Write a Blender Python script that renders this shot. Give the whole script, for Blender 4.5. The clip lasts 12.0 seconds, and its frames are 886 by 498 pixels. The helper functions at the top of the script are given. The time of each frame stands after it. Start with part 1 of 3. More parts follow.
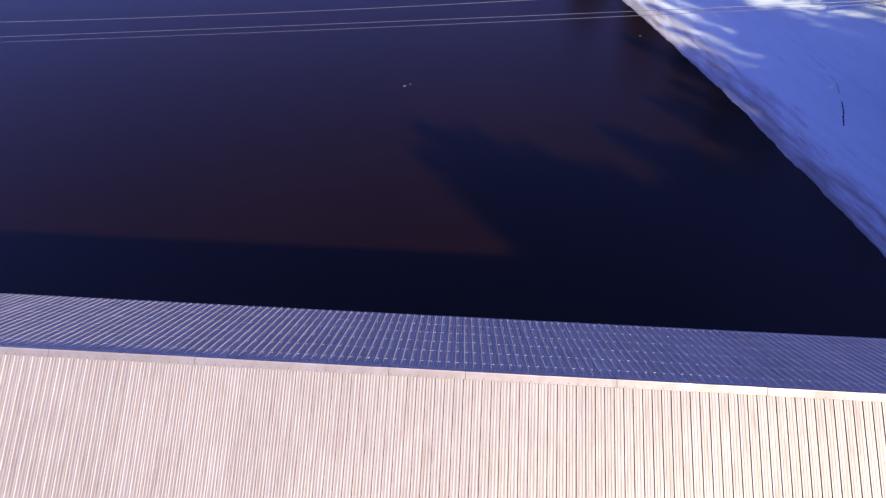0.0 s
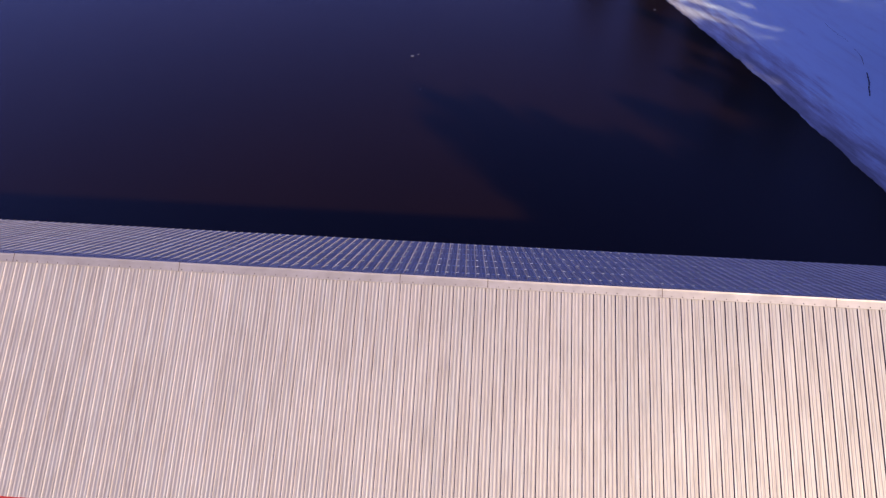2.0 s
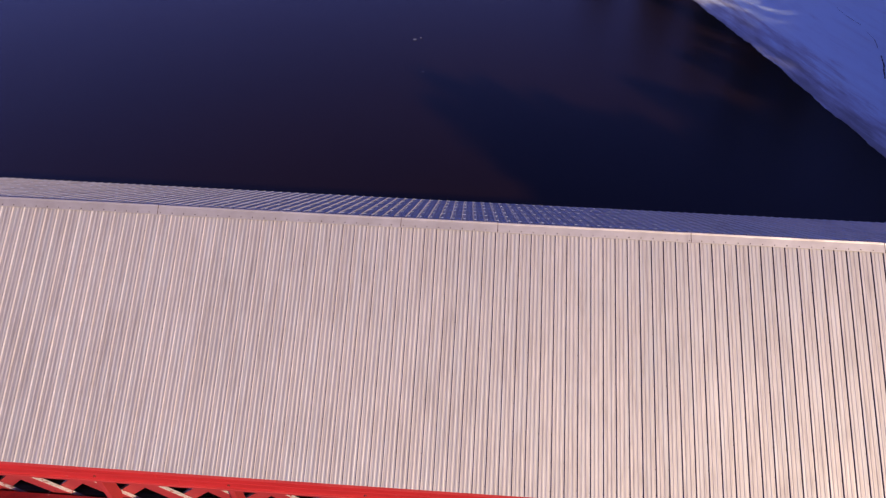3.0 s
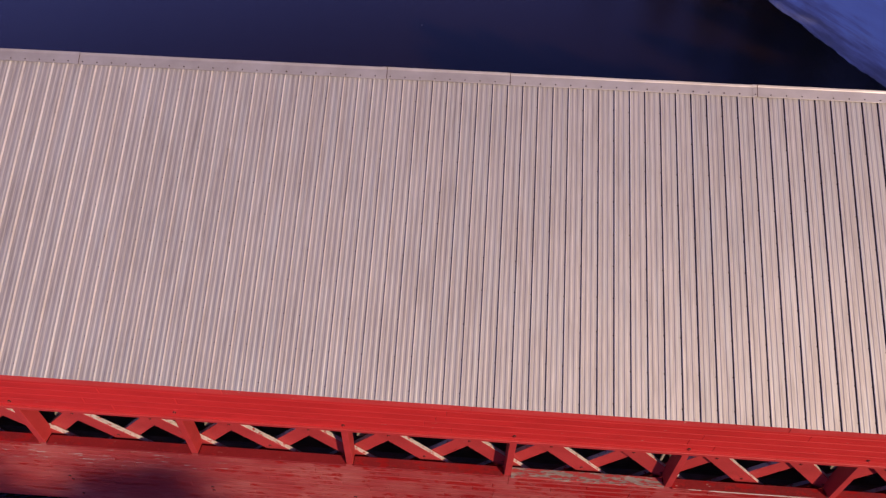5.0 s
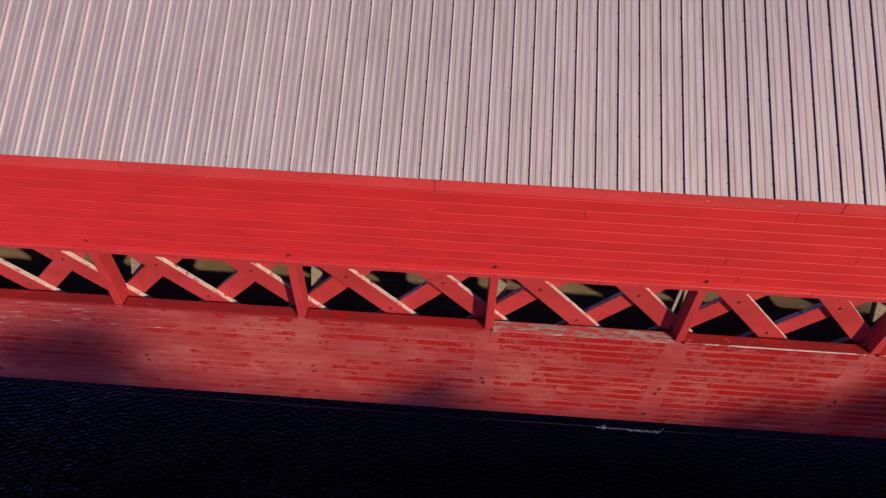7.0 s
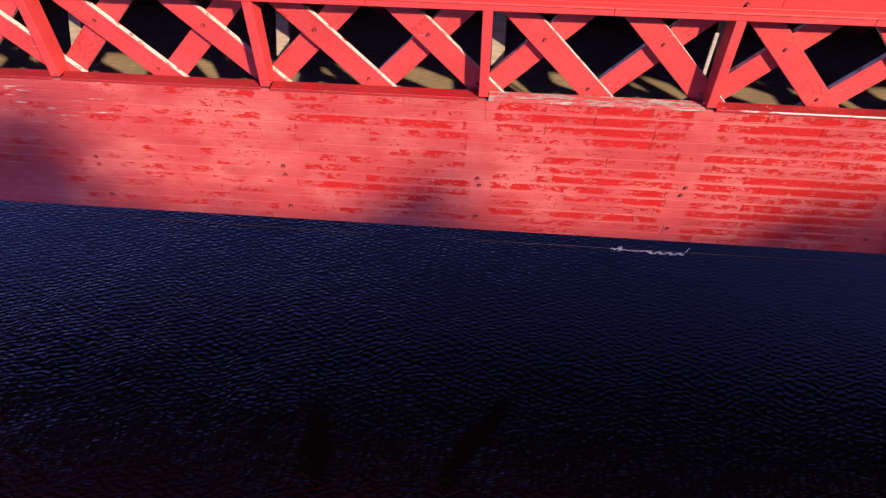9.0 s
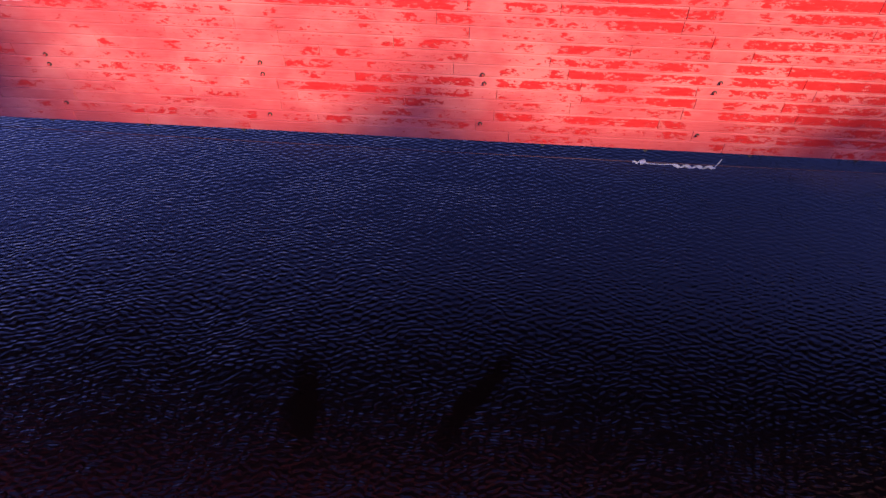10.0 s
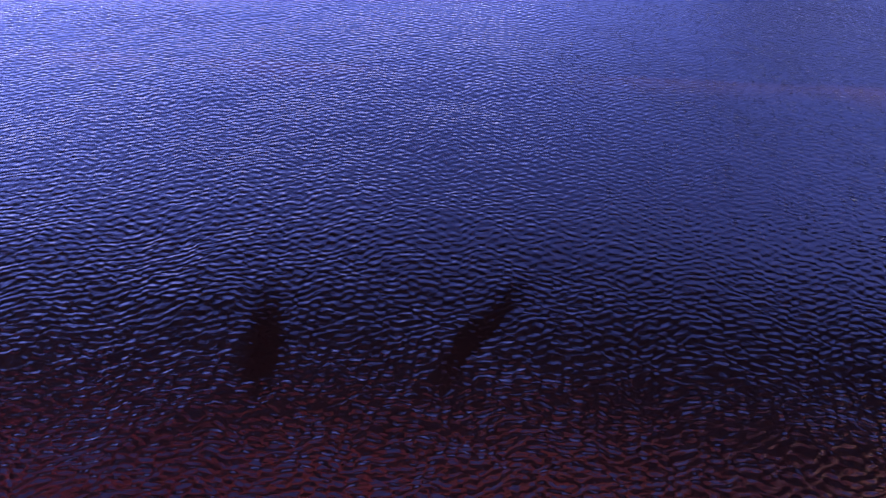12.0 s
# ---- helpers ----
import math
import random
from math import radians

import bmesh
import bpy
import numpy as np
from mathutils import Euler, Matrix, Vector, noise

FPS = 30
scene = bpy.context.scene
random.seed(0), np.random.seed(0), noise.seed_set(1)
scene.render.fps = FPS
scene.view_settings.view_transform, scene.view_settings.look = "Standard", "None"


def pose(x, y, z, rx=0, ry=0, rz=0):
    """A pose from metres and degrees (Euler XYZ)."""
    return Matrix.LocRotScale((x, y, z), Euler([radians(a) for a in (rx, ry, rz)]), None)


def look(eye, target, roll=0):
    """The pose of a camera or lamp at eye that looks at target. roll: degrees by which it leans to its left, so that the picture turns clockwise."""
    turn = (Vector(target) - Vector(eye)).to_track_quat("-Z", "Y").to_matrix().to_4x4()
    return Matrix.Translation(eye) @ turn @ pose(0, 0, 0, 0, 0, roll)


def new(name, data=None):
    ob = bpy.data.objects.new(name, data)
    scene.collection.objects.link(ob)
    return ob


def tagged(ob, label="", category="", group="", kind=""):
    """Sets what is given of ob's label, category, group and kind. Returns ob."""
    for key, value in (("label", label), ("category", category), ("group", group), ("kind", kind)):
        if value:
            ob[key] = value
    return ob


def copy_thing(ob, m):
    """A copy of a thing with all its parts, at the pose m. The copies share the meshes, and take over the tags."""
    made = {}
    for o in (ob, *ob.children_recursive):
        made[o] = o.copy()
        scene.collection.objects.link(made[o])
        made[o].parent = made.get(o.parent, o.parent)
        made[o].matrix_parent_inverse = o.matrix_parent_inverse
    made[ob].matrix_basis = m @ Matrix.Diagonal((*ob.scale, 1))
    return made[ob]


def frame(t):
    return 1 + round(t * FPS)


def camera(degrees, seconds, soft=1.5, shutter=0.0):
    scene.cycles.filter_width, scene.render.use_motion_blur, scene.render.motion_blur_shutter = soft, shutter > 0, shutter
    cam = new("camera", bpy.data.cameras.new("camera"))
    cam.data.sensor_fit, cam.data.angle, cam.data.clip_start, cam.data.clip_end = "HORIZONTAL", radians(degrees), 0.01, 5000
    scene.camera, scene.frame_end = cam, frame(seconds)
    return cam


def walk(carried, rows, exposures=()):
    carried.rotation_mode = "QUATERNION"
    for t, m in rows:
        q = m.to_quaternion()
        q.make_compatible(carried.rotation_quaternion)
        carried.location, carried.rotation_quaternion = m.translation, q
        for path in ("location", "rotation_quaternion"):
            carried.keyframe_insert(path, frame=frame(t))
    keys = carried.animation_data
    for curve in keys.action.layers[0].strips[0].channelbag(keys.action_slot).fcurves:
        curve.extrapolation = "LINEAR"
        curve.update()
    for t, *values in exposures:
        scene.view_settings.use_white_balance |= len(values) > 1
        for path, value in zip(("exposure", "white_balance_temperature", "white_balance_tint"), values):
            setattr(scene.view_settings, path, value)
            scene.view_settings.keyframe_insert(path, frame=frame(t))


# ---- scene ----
# Camera: one steady descent beside a covered bridge, looking down across it.
cam = camera(71.0, 12.0, 1.3)
PATH = [
    (0.0, pose(-0.672, -4.954, 22.945, 47.00, -1.08, 2.93)),
    (0.5, pose(-0.695, -5.032, 22.342, 47.30, -1.16, 3.10)),
    (1.0, pose(-0.749, -5.122, 21.698, 47.42, -1.13, 3.20)),
    (1.5, pose(-0.811, -5.180, 21.034, 47.38, -1.05, 3.28)),
    (2.0, pose(-0.880, -5.187, 20.333, 47.36, -1.00, 3.42)),
    (2.5, pose(-0.916, -5.170, 19.575, 47.66, -0.94, 3.50)),
    (4.5, pose(-0.862, -4.736, 16.904, 46.81, -0.88, 3.92)),
    (5.0, pose(-0.852, -4.670, 16.153, 46.81, -1.06, 3.77)),
    (5.5, pose(-0.823, -4.623, 15.446, 46.69, -1.18, 3.63)),
    (6.0, pose(-0.772, -4.619, 14.770, 46.39, -1.42, 3.54)),
    (6.5, pose(-0.629, -4.748, 14.129, 45.92, -1.42, 3.58)),
    (7.0, pose(-0.376, -5.075, 13.454, 45.53, -1.14, 3.88)),
    (8.8, pose(0.080, -6.005, 11.019, 45.06, -0.18, 4.95)),
    (9.0, pose(0.067, -6.022, 10.741, 44.94, -0.15, 4.94)),
    (9.5, pose(0.038, -6.060, 10.070, 44.71, -0.17, 4.79)),
    (10.0, pose(0.008, -6.036, 9.397, 44.57, -0.38, 4.47)),
    (10.5, pose(-0.041, -5.954, 8.743, 44.52, -0.56, 4.09)),
    (11.0, pose(-0.104, -5.803, 8.085, 44.51, -0.73, 3.81)),
    (11.5, pose(-0.126, -5.650, 7.446, 44.51, -0.88, 3.57)),
    (12.0, pose(-0.141, -5.505, 6.820, 44.51, -1.01, 3.39)),
]
# exposure, and the white balance drifting from a greener to a neutral setting
EXPOSURE = [(0.0, 0.62, 6150, -2), (1.5, 0.32, 6250, 1), (2.5, 0.13, 6350, 5), (4.5, -0.18, 6600, 9), (6.0, -0.27, 6600, 9), (7.0, -0.04, 6600, 10), (9.0, 1.17, 6550, 11),
            (9.5, 1.42, 6500, 12), (10.0, 1.58, 6500, 13), (10.5, 1.73, 6500, 13), (11.0, 2.22, 6500, 14), (11.5, 2.92, 6450, 12), (12.0, 3.35, 6400, 10)]
walk(cam, PATH, EXPOSURE)

# ---- light: low winter sun over the right bank, clear sky ----
SUN_EL, SUN_AZ = radians(29.8), radians(41.0)   # azimuth from -y towards +x
sun_dir = Vector((math.cos(SUN_EL) * math.sin(SUN_AZ), -math.cos(SUN_EL) * math.cos(SUN_AZ), math.sin(SUN_EL)))
sun_data = bpy.data.lights.new("sun", "SUN")
sun_data.energy, sun_data.angle, sun_data.color = 4.8, radians(1.2), (1.0, 0.79, 0.56)
sun = new("sun", sun_data)
sun.matrix_world = look(sun_dir * 100, (0, 0, 0))

world = bpy.data.worlds.new("sky")
scene.world = world
world.use_nodes = True
wn = world.node_tree
sky = wn.nodes.new("ShaderNodeTexSky")
sky.sky_type, sky.sun_disc = "NISHITA", False
sky.sun_elevation, sky.sun_rotation = SUN_EL, math.pi - SUN_AZ
deep = wn.nodes.new("ShaderNodeMix")
deep.data_type, deep.blend_type = "RGBA", "MULTIPLY"
deep.inputs[0].default_value, deep.inputs[7].default_value = 1.0, (0.43, 0.362, 0.94, 1)   # a deep cold winter blue
wn.links.new(sky.outputs[0], deep.inputs[6])
wn.links.new(deep.outputs[2], wn.nodes["Background"].inputs[0])
wn.nodes["Background"].inputs[1].default_value = 0.15


# ---- materials ----
class Mat:
    """A small helper round a node material."""

    def __init__(self, name, rough=0.6, metal=0.0):
        self.m = bpy.data.materials.new(name)
        self.m.use_nodes = True
        self.t = self.m.node_tree
        self.b = self.t.nodes["Principled BSDF"]
        self.b.inputs["Roughness"].default_value = rough
        self.b.inputs["Metallic"].default_value = metal
        self.geo = self.node("ShaderNodeNewGeometry")
        self.info = self.node("ShaderNodeObjectInfo")

    def node(self, kind, **kw):
        n = self.t.nodes.new(kind)
        for k, v in kw.items():
            n.inputs[k].default_value = v
        return n

    def link(self, a, b):
        self.t.links.new(a, b)

    def coords(self, scale=(1, 1, 1), local=False, shift=True):
        """World (or object) coordinates, stretched; shift moves each object's pattern by its own random amount."""
        src = self.node("ShaderNodeTexCoord").outputs["Object"] if local else self.geo.outputs["Position"]
        mp = self.node("ShaderNodeMapping")
        mp.inputs["Scale"].default_value = scale
        self.link(src, mp.inputs["Vector"])
        if shift:
            mul = self.node("ShaderNodeMath")
            mul.operation = "MULTIPLY"
            mul.inputs[1].default_value = 37.0
            self.link(self.info.outputs["Random"], mul.inputs[0])
            comb = self.node("ShaderNodeCombineXYZ")
            self.link(mul.outputs[0], comb.inputs[0])
            self.link(mul.outputs[0], comb.inputs[1])
            self.link(comb.outputs[0], mp.inputs["Location"])
        return mp.outputs[0]

    def noise(self, vec, scale, detail=4.0, rough=0.55):
        n = self.node("ShaderNodeTexNoise", Scale=scale, Detail=detail, Roughness=rough)
        self.link(vec, n.inputs["Vector"])
        return n.outputs["Fac"]

    def ramp(self, fac, stops):
        n = self.node("ShaderNodeValToRGB")
        el = n.color_ramp.elements
        while len(el) < len(stops):
            el.new(0.5)
        for e, (p, c) in zip(el, stops):
            e.position = p
            e.color = (*c, 1) if len(c) == 3 else c
        self.link(fac, n.inputs[0])
        return n.outputs[0]

    def grey(self, fac, lo, hi, a=0.0, b=1.0):
        n = self.node("ShaderNodeMapRange")
        for i, v in enumerate((lo, hi, a, b)):
            n.inputs[i + 1].default_value = v
        self.link(fac, n.inputs[0])
        return n.outputs[0]

    def mix(self, fac, a, b, mode="MIX"):
        n = self.node("ShaderNodeMix")
        n.data_type, n.blend_type = "RGBA", mode
        for sock, v in ((n.inputs[0], fac), (n.inputs[6], a), (n.inputs[7], b)):
            if isinstance(v, (int, float)):
                sock.default_value = v
            elif isinstance(v, tuple):
                sock.default_value = (*v, 1)
            else:
                self.link(v, sock)
        return n.outputs[2]

    def math(self, op, a, b=0.0):
        n = self.node("ShaderNodeMath")
        n.operation = op
        for sock, v in zip(n.inputs, (a, b)):
            if isinstance(v, (int, float)):
                sock.default_value = v
            else:
                self.link(v, sock)
        return n.outputs[0]

    def color(self, c):
        if isinstance(c, tuple):
            self.b.inputs["Base Color"].default_value = (*c, 1)
        else:
            self.link(c, self.b.inputs["Base Color"])
        return self

    def roughness(self, f):
        self.link(f, self.b.inputs["Roughness"])
        return self

    def bump(self, height, strength=0.3, dist=0.01, base=None):
        n = self.node("ShaderNodeBump", Strength=strength, Distance=dist)
        self.link(height, n.inputs["Height"])
        if base is not None:
            self.link(base, n.inputs["Normal"])
        self.link(n.outputs[0], self.b.inputs["Normal"])
        return n.outputs[0]


def red_paint(name, wear, gloss_patches, chalk_a=(0.40, 0.044, 0.048), chalk_b=(0.475, 0.068, 0.072), grain=(0.95, 1, 5.8), local=False):
    """Barn-red paint on boards: chalky pinkish film, glossier red patches where it flaked, a few bare chips."""
    m = Mat(name, 0.55)
    n1, n2, n3 = m.noise(m.coords(grain, local), 4.4, 10, 0.74), m.noise(m.coords((3, 3, 14), local), 6, 5, 0.6), m.noise(m.coords((1, 1, 1), shift=False), 0.8, 3)
    stain = m.noise(m.coords((0.7, 1, 1.6)), 1.6, 5, 0.62)
    chalk = m.mix(m.grey(stain, 0.42, 0.62, 0.0, 0.45), m.ramp(n2, [(0.25, chalk_a), (0.75, chalk_b)]), tuple(0.74 * v for v in chalk_a))
    each = m.grey(m.info.outputs["Random"], 0, 1, -0.035, 0.04)                  # some boards shed more than others
    speck = m.math("MULTIPLY", m.math("SUBTRACT", m.noise(m.coords((5, 5, 8)), 5.0, 3, 0.6), 0.5), 0.22)
    patch = m.math("ADD", m.math("ADD", n1, m.math("MULTIPLY", n3, 0.30)), m.math("ADD", each, speck))
    mask = m.grey(patch, gloss_patches, gloss_patches + 0.016)
    col = m.mix(mask, chalk, (0.34, 0.010, 0.011))
    rim_shade = m.grey(m.math("ABSOLUTE", m.math("SUBTRACT", patch, gloss_patches + 0.012)), 0.004, 0.018, 0.75, 0.0)
    col = m.mix(rim_shade, col, (0.20, 0.012, 0.012))                   # shade at the flakes' thick edges, put into the colour
    chips = m.grey(m.noise(m.coords((1.3, 2, 8)), 4.0, 6, 0.68), wear, wear + 0.015)
    col = m.mix(chips, col, (0.50, 0.36, 0.31))
    tone = m.grey(m.info.outputs["Random"], 0, 1, 0.96, 1.04)
    col = m.mix(1.0, col, m.mix(tone, (0.0, 0.0, 0.0), (1.0, 1.0, 1.0)), "MULTIPLY")
    m.color(col)
    m.roughness(m.grey(mask, 0, 1, 0.62, 0.38))
    m.bump(m.math("SUBTRACT", n2, m.math("MULTIPLY", mask, 0.6)), 0.5, 0.005)
    return m.m


def flaking_siding():
    """Old siding paint: a pale pink chalky film that has come away in strips inside each board, over glossy red; it holds along
    the board edges and over the posts, and sheds more and more along the wall."""
    m = Mat("weathered_red_paint", 0.6)
    m.b.inputs["Specular IOR Level"].default_value = 0.35
    own = m.node("ShaderNodeSeparateXYZ")
    m.link(m.node("ShaderNodeTexCoord").outputs["Object"], own.inputs[0])
    split = m.node("ShaderNodeSeparateXYZ")
    m.link(m.geo.outputs["Position"], split.inputs[0])
    # the chalky film
    streak = m.noise(m.coords((1.2, 3, 22)), 3.0, 6, 0.65)
    cloud = m.noise(m.coords((0.8, 1, 1.3), shift=False), 1.1, 5, 0.6)
    film = m.ramp(streak, [(0.25, (0.335, 0.034, 0.036)), (0.75, (0.40, 0.064, 0.066))])
    film = m.mix(m.grey(cloud, 0.45, 0.64, 0.0, 0.62), film, (0.46, 0.130, 0.118))
    film = m.mix(m.grey(m.noise(m.coords((0.7, 1, 1.6)), 1.6, 5, 0.62), 0.50, 0.68, 0.0, 0.5), film, (0.30, 0.030, 0.034))
    # where it came away: broad strips, and a fine peppering
    strips = m.noise(m.coords((1.35, 1, 2.6)), 2.3, 12, 0.70)
    pepper = m.noise(m.coords((2.2, 2, 5.0)), 7.5, 5, 0.62)
    grow = m.grey(split.outputs[0], -5.0, 3.0, -0.075, 0.028)
    bay = m.math("ABSOLUTE", m.math("SUBTRACT", m.math("FRACT", m.math("ADD", m.math("DIVIDE", split.outputs[0], 2.44), 20.5)), 0.5))
    hold = m.math("ADD", m.grey(bay, 0.035, 0.075, -0.20, 0.0), m.grey(m.math("ABSOLUTE", m.math("SUBTRACT", own.outputs[2], 0.066)), 0.043, 0.058, 0.0, -0.22))
    each = m.grey(m.info.outputs["Random"], 0, 1, -0.07, 0.055)
    height = m.grey(split.outputs[2], 5.1, 5.5, -0.05, 0.0)       # the lowest boards keep more of it
    shed = m.math("ADD", m.math("ADD", grow, hold), m.math("ADD", each, height))
    patch = m.math("ADD", m.math("ADD", strips, m.math("MULTIPLY", m.math("SUBTRACT", pepper, 0.5), 0.58)), shed)
    mask = m.grey(patch, 0.488, 0.500)
    fine = m.grey(m.math("ADD", pepper, m.math("MULTIPLY", shed, 0.6)), 0.592, 0.602)
    mask = m.math("MAXIMUM", mask, fine)
    red = m.ramp(m.noise(m.coords((2, 2, 10)), 4, 4), [(0.3, (0.31, 0.010, 0.011)), (0.7, (0.38, 0.018, 0.018))])
    col = m.mix(mask, film, red)
    rim_shade = m.grey(m.math("ABSOLUTE", m.math("SUBTRACT", patch, 0.499)), 0.003, 0.013, 0.6, 0.0)
    col = m.mix(rim_shade, col, (0.19, 0.012, 0.012))                   # dark outline that paints the shade along the raised flake edges
    # bare wood: small chips anywhere, longer grey streaks towards one end
    chip = m.grey(m.noise(m.coords((1.6, 2, 7)), 5.0, 6, 0.68), 0.708, 0.716)
    bare_at = m.math("MULTIPLY", m.grey(split.outputs[0], -4.6, -4.0, 1.0, 0.0), m.grey(split.outputs[2], 6.35, 6.6, 0.0, 1.0))
    bare = m.grey(m.math("ADD", m.noise(m.coords((0.9, 2, 9)), 3.0, 7, 0.66), m.math("MULTIPLY", bare_at, 0.05)), 0.665, 0.68)
    bare = m.math("MAXIMUM", chip, m.math("MULTIPLY", bare, bare_at))
    col = m.mix(bare, col, (0.42, 0.34, 0.32))
    tone = m.grey(m.info.outputs["Random"], 0, 1, 0.90, 1.06)
    m.color(m.mix(1.0, col, m.mix(tone, (0.0, 0.0, 0.0), (1.0, 1.0, 1.0)), "MULTIPLY"))
    m.roughness(m.grey(mask, 0, 1, 0.55, 0.36))
    m.bump(m.math("SUBTRACT", m.math("MULTIPLY", streak, 0.6), m.math("MULTIPLY", mask, 0.7)), 0.55, 0.005)
    return m.m


def bare_wood(name, a, b, rough=0.8):
    m = Mat(name, rough)
    n = m.noise(m.coords((1.2, 9, 9)), 3.5, 6, 0.6)
    k = m.noise(m.coords((1, 1, 1)), 1.3, 3)
    m.color(m.mix(m.grey(k, 0.3, 0.7, 0, 0.5), m.ramp(n, [(0.3, a), (0.7, b)]), tuple(0.6 * v for v in a)))
    m.bump(n, 0.4, 0.006)
    return m.m


RED_LOWER = flaking_siding()
RED_UPPER = red_paint("sound_red_paint", 0.695, 1.4, (0.52, 0.015, 0.017), (0.58, 0.024, 0.026))
RED_FASCIA = red_paint("fascia_red_paint", 0.67, 1.4, (0.51, 0.030, 0.032), (0.60, 0.060, 0.060))
RED_TRIM = red_paint("red_trim_paint", 0.66, 0.715, (0.40, 0.024, 0.026), (0.47, 0.045, 0.046), (1.2, 3, 9))
RED_SILL = red_paint("dark_red_sill_paint", 0.66, 0.69, (0.23, 0.007, 0.009), (0.29, 0.015, 0.017), (1.2, 3, 9))
RED_POST = red_paint("smooth_red_post_paint", 0.70, 1.4, (0.42, 0.022, 0.025), (0.49, 0.044, 0.046), (5, 5, 1.1))
RED_PLANK = red_paint("red_plank_paint", 0.69, 0.752, (0.40, 0.025, 0.028), (0.47, 0.046, 0.048), grain=(2.4, 7.0, 7.0), local=True)
# paler paint for the boards' upward bevels; the lap highlight is in its colour
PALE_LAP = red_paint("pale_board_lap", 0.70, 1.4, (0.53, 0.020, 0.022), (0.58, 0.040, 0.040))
WORN_HIGHLIGHT = red_paint("worn_highlight_edge", 0.60, 1.4, (0.58, 0.16, 0.15), (0.68, 0.30, 0.275))
GREY_WOOD = bare_wood("grey_weathered_wood", (0.27, 0.22, 0.20), (0.50, 0.43, 0.39))
# near-black wood colour for the plank feet
TIP_WOOD = bare_wood("dark_plank_ends", (0.018, 0.014, 0.013), (0.045, 0.036, 0.032))
TAN_WOOD = bare_wood("tan_inner_wood", (0.17, 0.135, 0.095), (0.33, 0.27, 0.195))
DARK_WOOD = bare_wood("old_dark_wood", (0.05, 0.036, 0.028), (0.11, 0.08, 0.06))


def peeling(name, dark, light, cover):
    m = Mat(name, 0.7)
    n = m.noise(m.coords((1.2, 9, 9)), 3.5, 6, 0.6)
    wood = m.ramp(n, [(0.3, dark), (0.7, light)])
    left = m.grey(m.noise(m.coords((1.5, 6, 6)), 3.2, 8, 0.7), cover, cover + 0.04)
    m.color(m.mix(left, wood, (0.42, 0.05, 0.05)))
    m.bump(m.math("ADD", n, left), 0.5, 0.006)
    return m.m


WORN_SILL = peeling("peeling_sill", (0.20, 0.15, 0.13), (0.44, 0.37, 0.33), 0.47)
PLANK_EDGE = peeling("peeling_plank_edge", (0.42, 0.33, 0.30), (0.66, 0.57, 0.53), 0.55)
FLOOR_WOOD = bare_wood("worn_floor_wood", (0.15, 0.105, 0.062), (0.29, 0.215, 0.13))


def roof_metal(name, lighten):
    """Dull galvanised sheet; a higher factor lightens the colour, used as painted glint on the ribs."""
    m = Mat(name, 0.6, 0.52)
    m.b.inputs["Specular IOR Level"].default_value = 0.3
    streak = m.noise(m.coords((9, 0.5, 0.5)), 2.6, 6, 0.66)
    cloud = m.noise(m.coords((1, 1, 1), shift=False), 0.8, 4, 0.6)
    f = m.math("ADD", m.math("ADD", m.math("MULTIPLY", streak, 0.75), 0.07), m.math("MULTIPLY", cloud, 0.20))
    col = m.ramp(f, [(0.30, (0.322, 0.279, 0.262)), (0.50, (0.472, 0.418, 0.391)), (0.70, (0.582, 0.522, 0.489))])
    fine = m.noise(m.coords((26, 1.1, 1.1)), 2.0, 4, 0.7)
    col = m.mix(1.0, col, m.ramp(fine, [(0.3, (0.84, 0.83, 0.83)), (0.7, (1.0, 1.0, 1.0))]), "MULTIPLY")
    washed = m.noise(m.coords((7, 0.42, 0.42)), 2.1, 4, 0.6)             # rain-washed streaks of bare cool zinc
    col = m.mix(m.grey(washed, 0.47, 0.64, 0.0, 0.55), col, (0.485, 0.468, 0.462))
    tone = m.grey(m.info.outputs["Random"], 0, 1, 0.96 * lighten, 1.03 * lighten)
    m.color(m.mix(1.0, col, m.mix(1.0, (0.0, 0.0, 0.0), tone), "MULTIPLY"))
    m.roughness(m.grey(f, 0.3, 0.8, 0.66, 0.57))
    m.bump(m.noise(m.coords((2, 2, 2)), 3, 3), 0.15, 0.01)
    return m.m


ROOF = roof_metal("ribbed_roof_metal", 1.0)
# lighter copy of the sheet metal: the ribs' sun glint as colour
GLINT_RIB = roof_metal("glint_rib_metal", 1.38)


def cap_metal():
    """The folded ridge cap: smooth dull sheet with soft stains and shallow dents."""
    m = Mat("ridge_cap_metal", 0.58, 0.52)
    stain = m.noise(m.coords((1, 1, 1), shift=False), 2.4, 5, 0.6)
    m.color(m.ramp(stain, [(0.3, (0.40, 0.352, 0.332)), (0.7, (0.52, 0.466, 0.44))]))
    m.roughness(m.grey(stain, 0.3, 0.7, 0.62, 0.52))
    m.bump(m.noise(m.coords((1, 1, 1), shift=False), 1.7, 2), 0.4, 0.02)
    return m.m


CAP = cap_metal()
# dark cap joints, and the shade painted beside the near roof's ribs
SEAM_SHADE = Mat("dark_seam_and_rib_shade", 0.9).color((0.075, 0.034, 0.026)).m
SCREW = Mat("screw_metal", 0.6, 0.3).color((0.52, 0.55, 0.62)).m
# dark screw iron; on the bolts it paints the shadow ring
IRON_SHADE = Mat("dark_iron_and_bolt_shade", 0.6, 0.6).color((0.06, 0.035, 0.03)).m


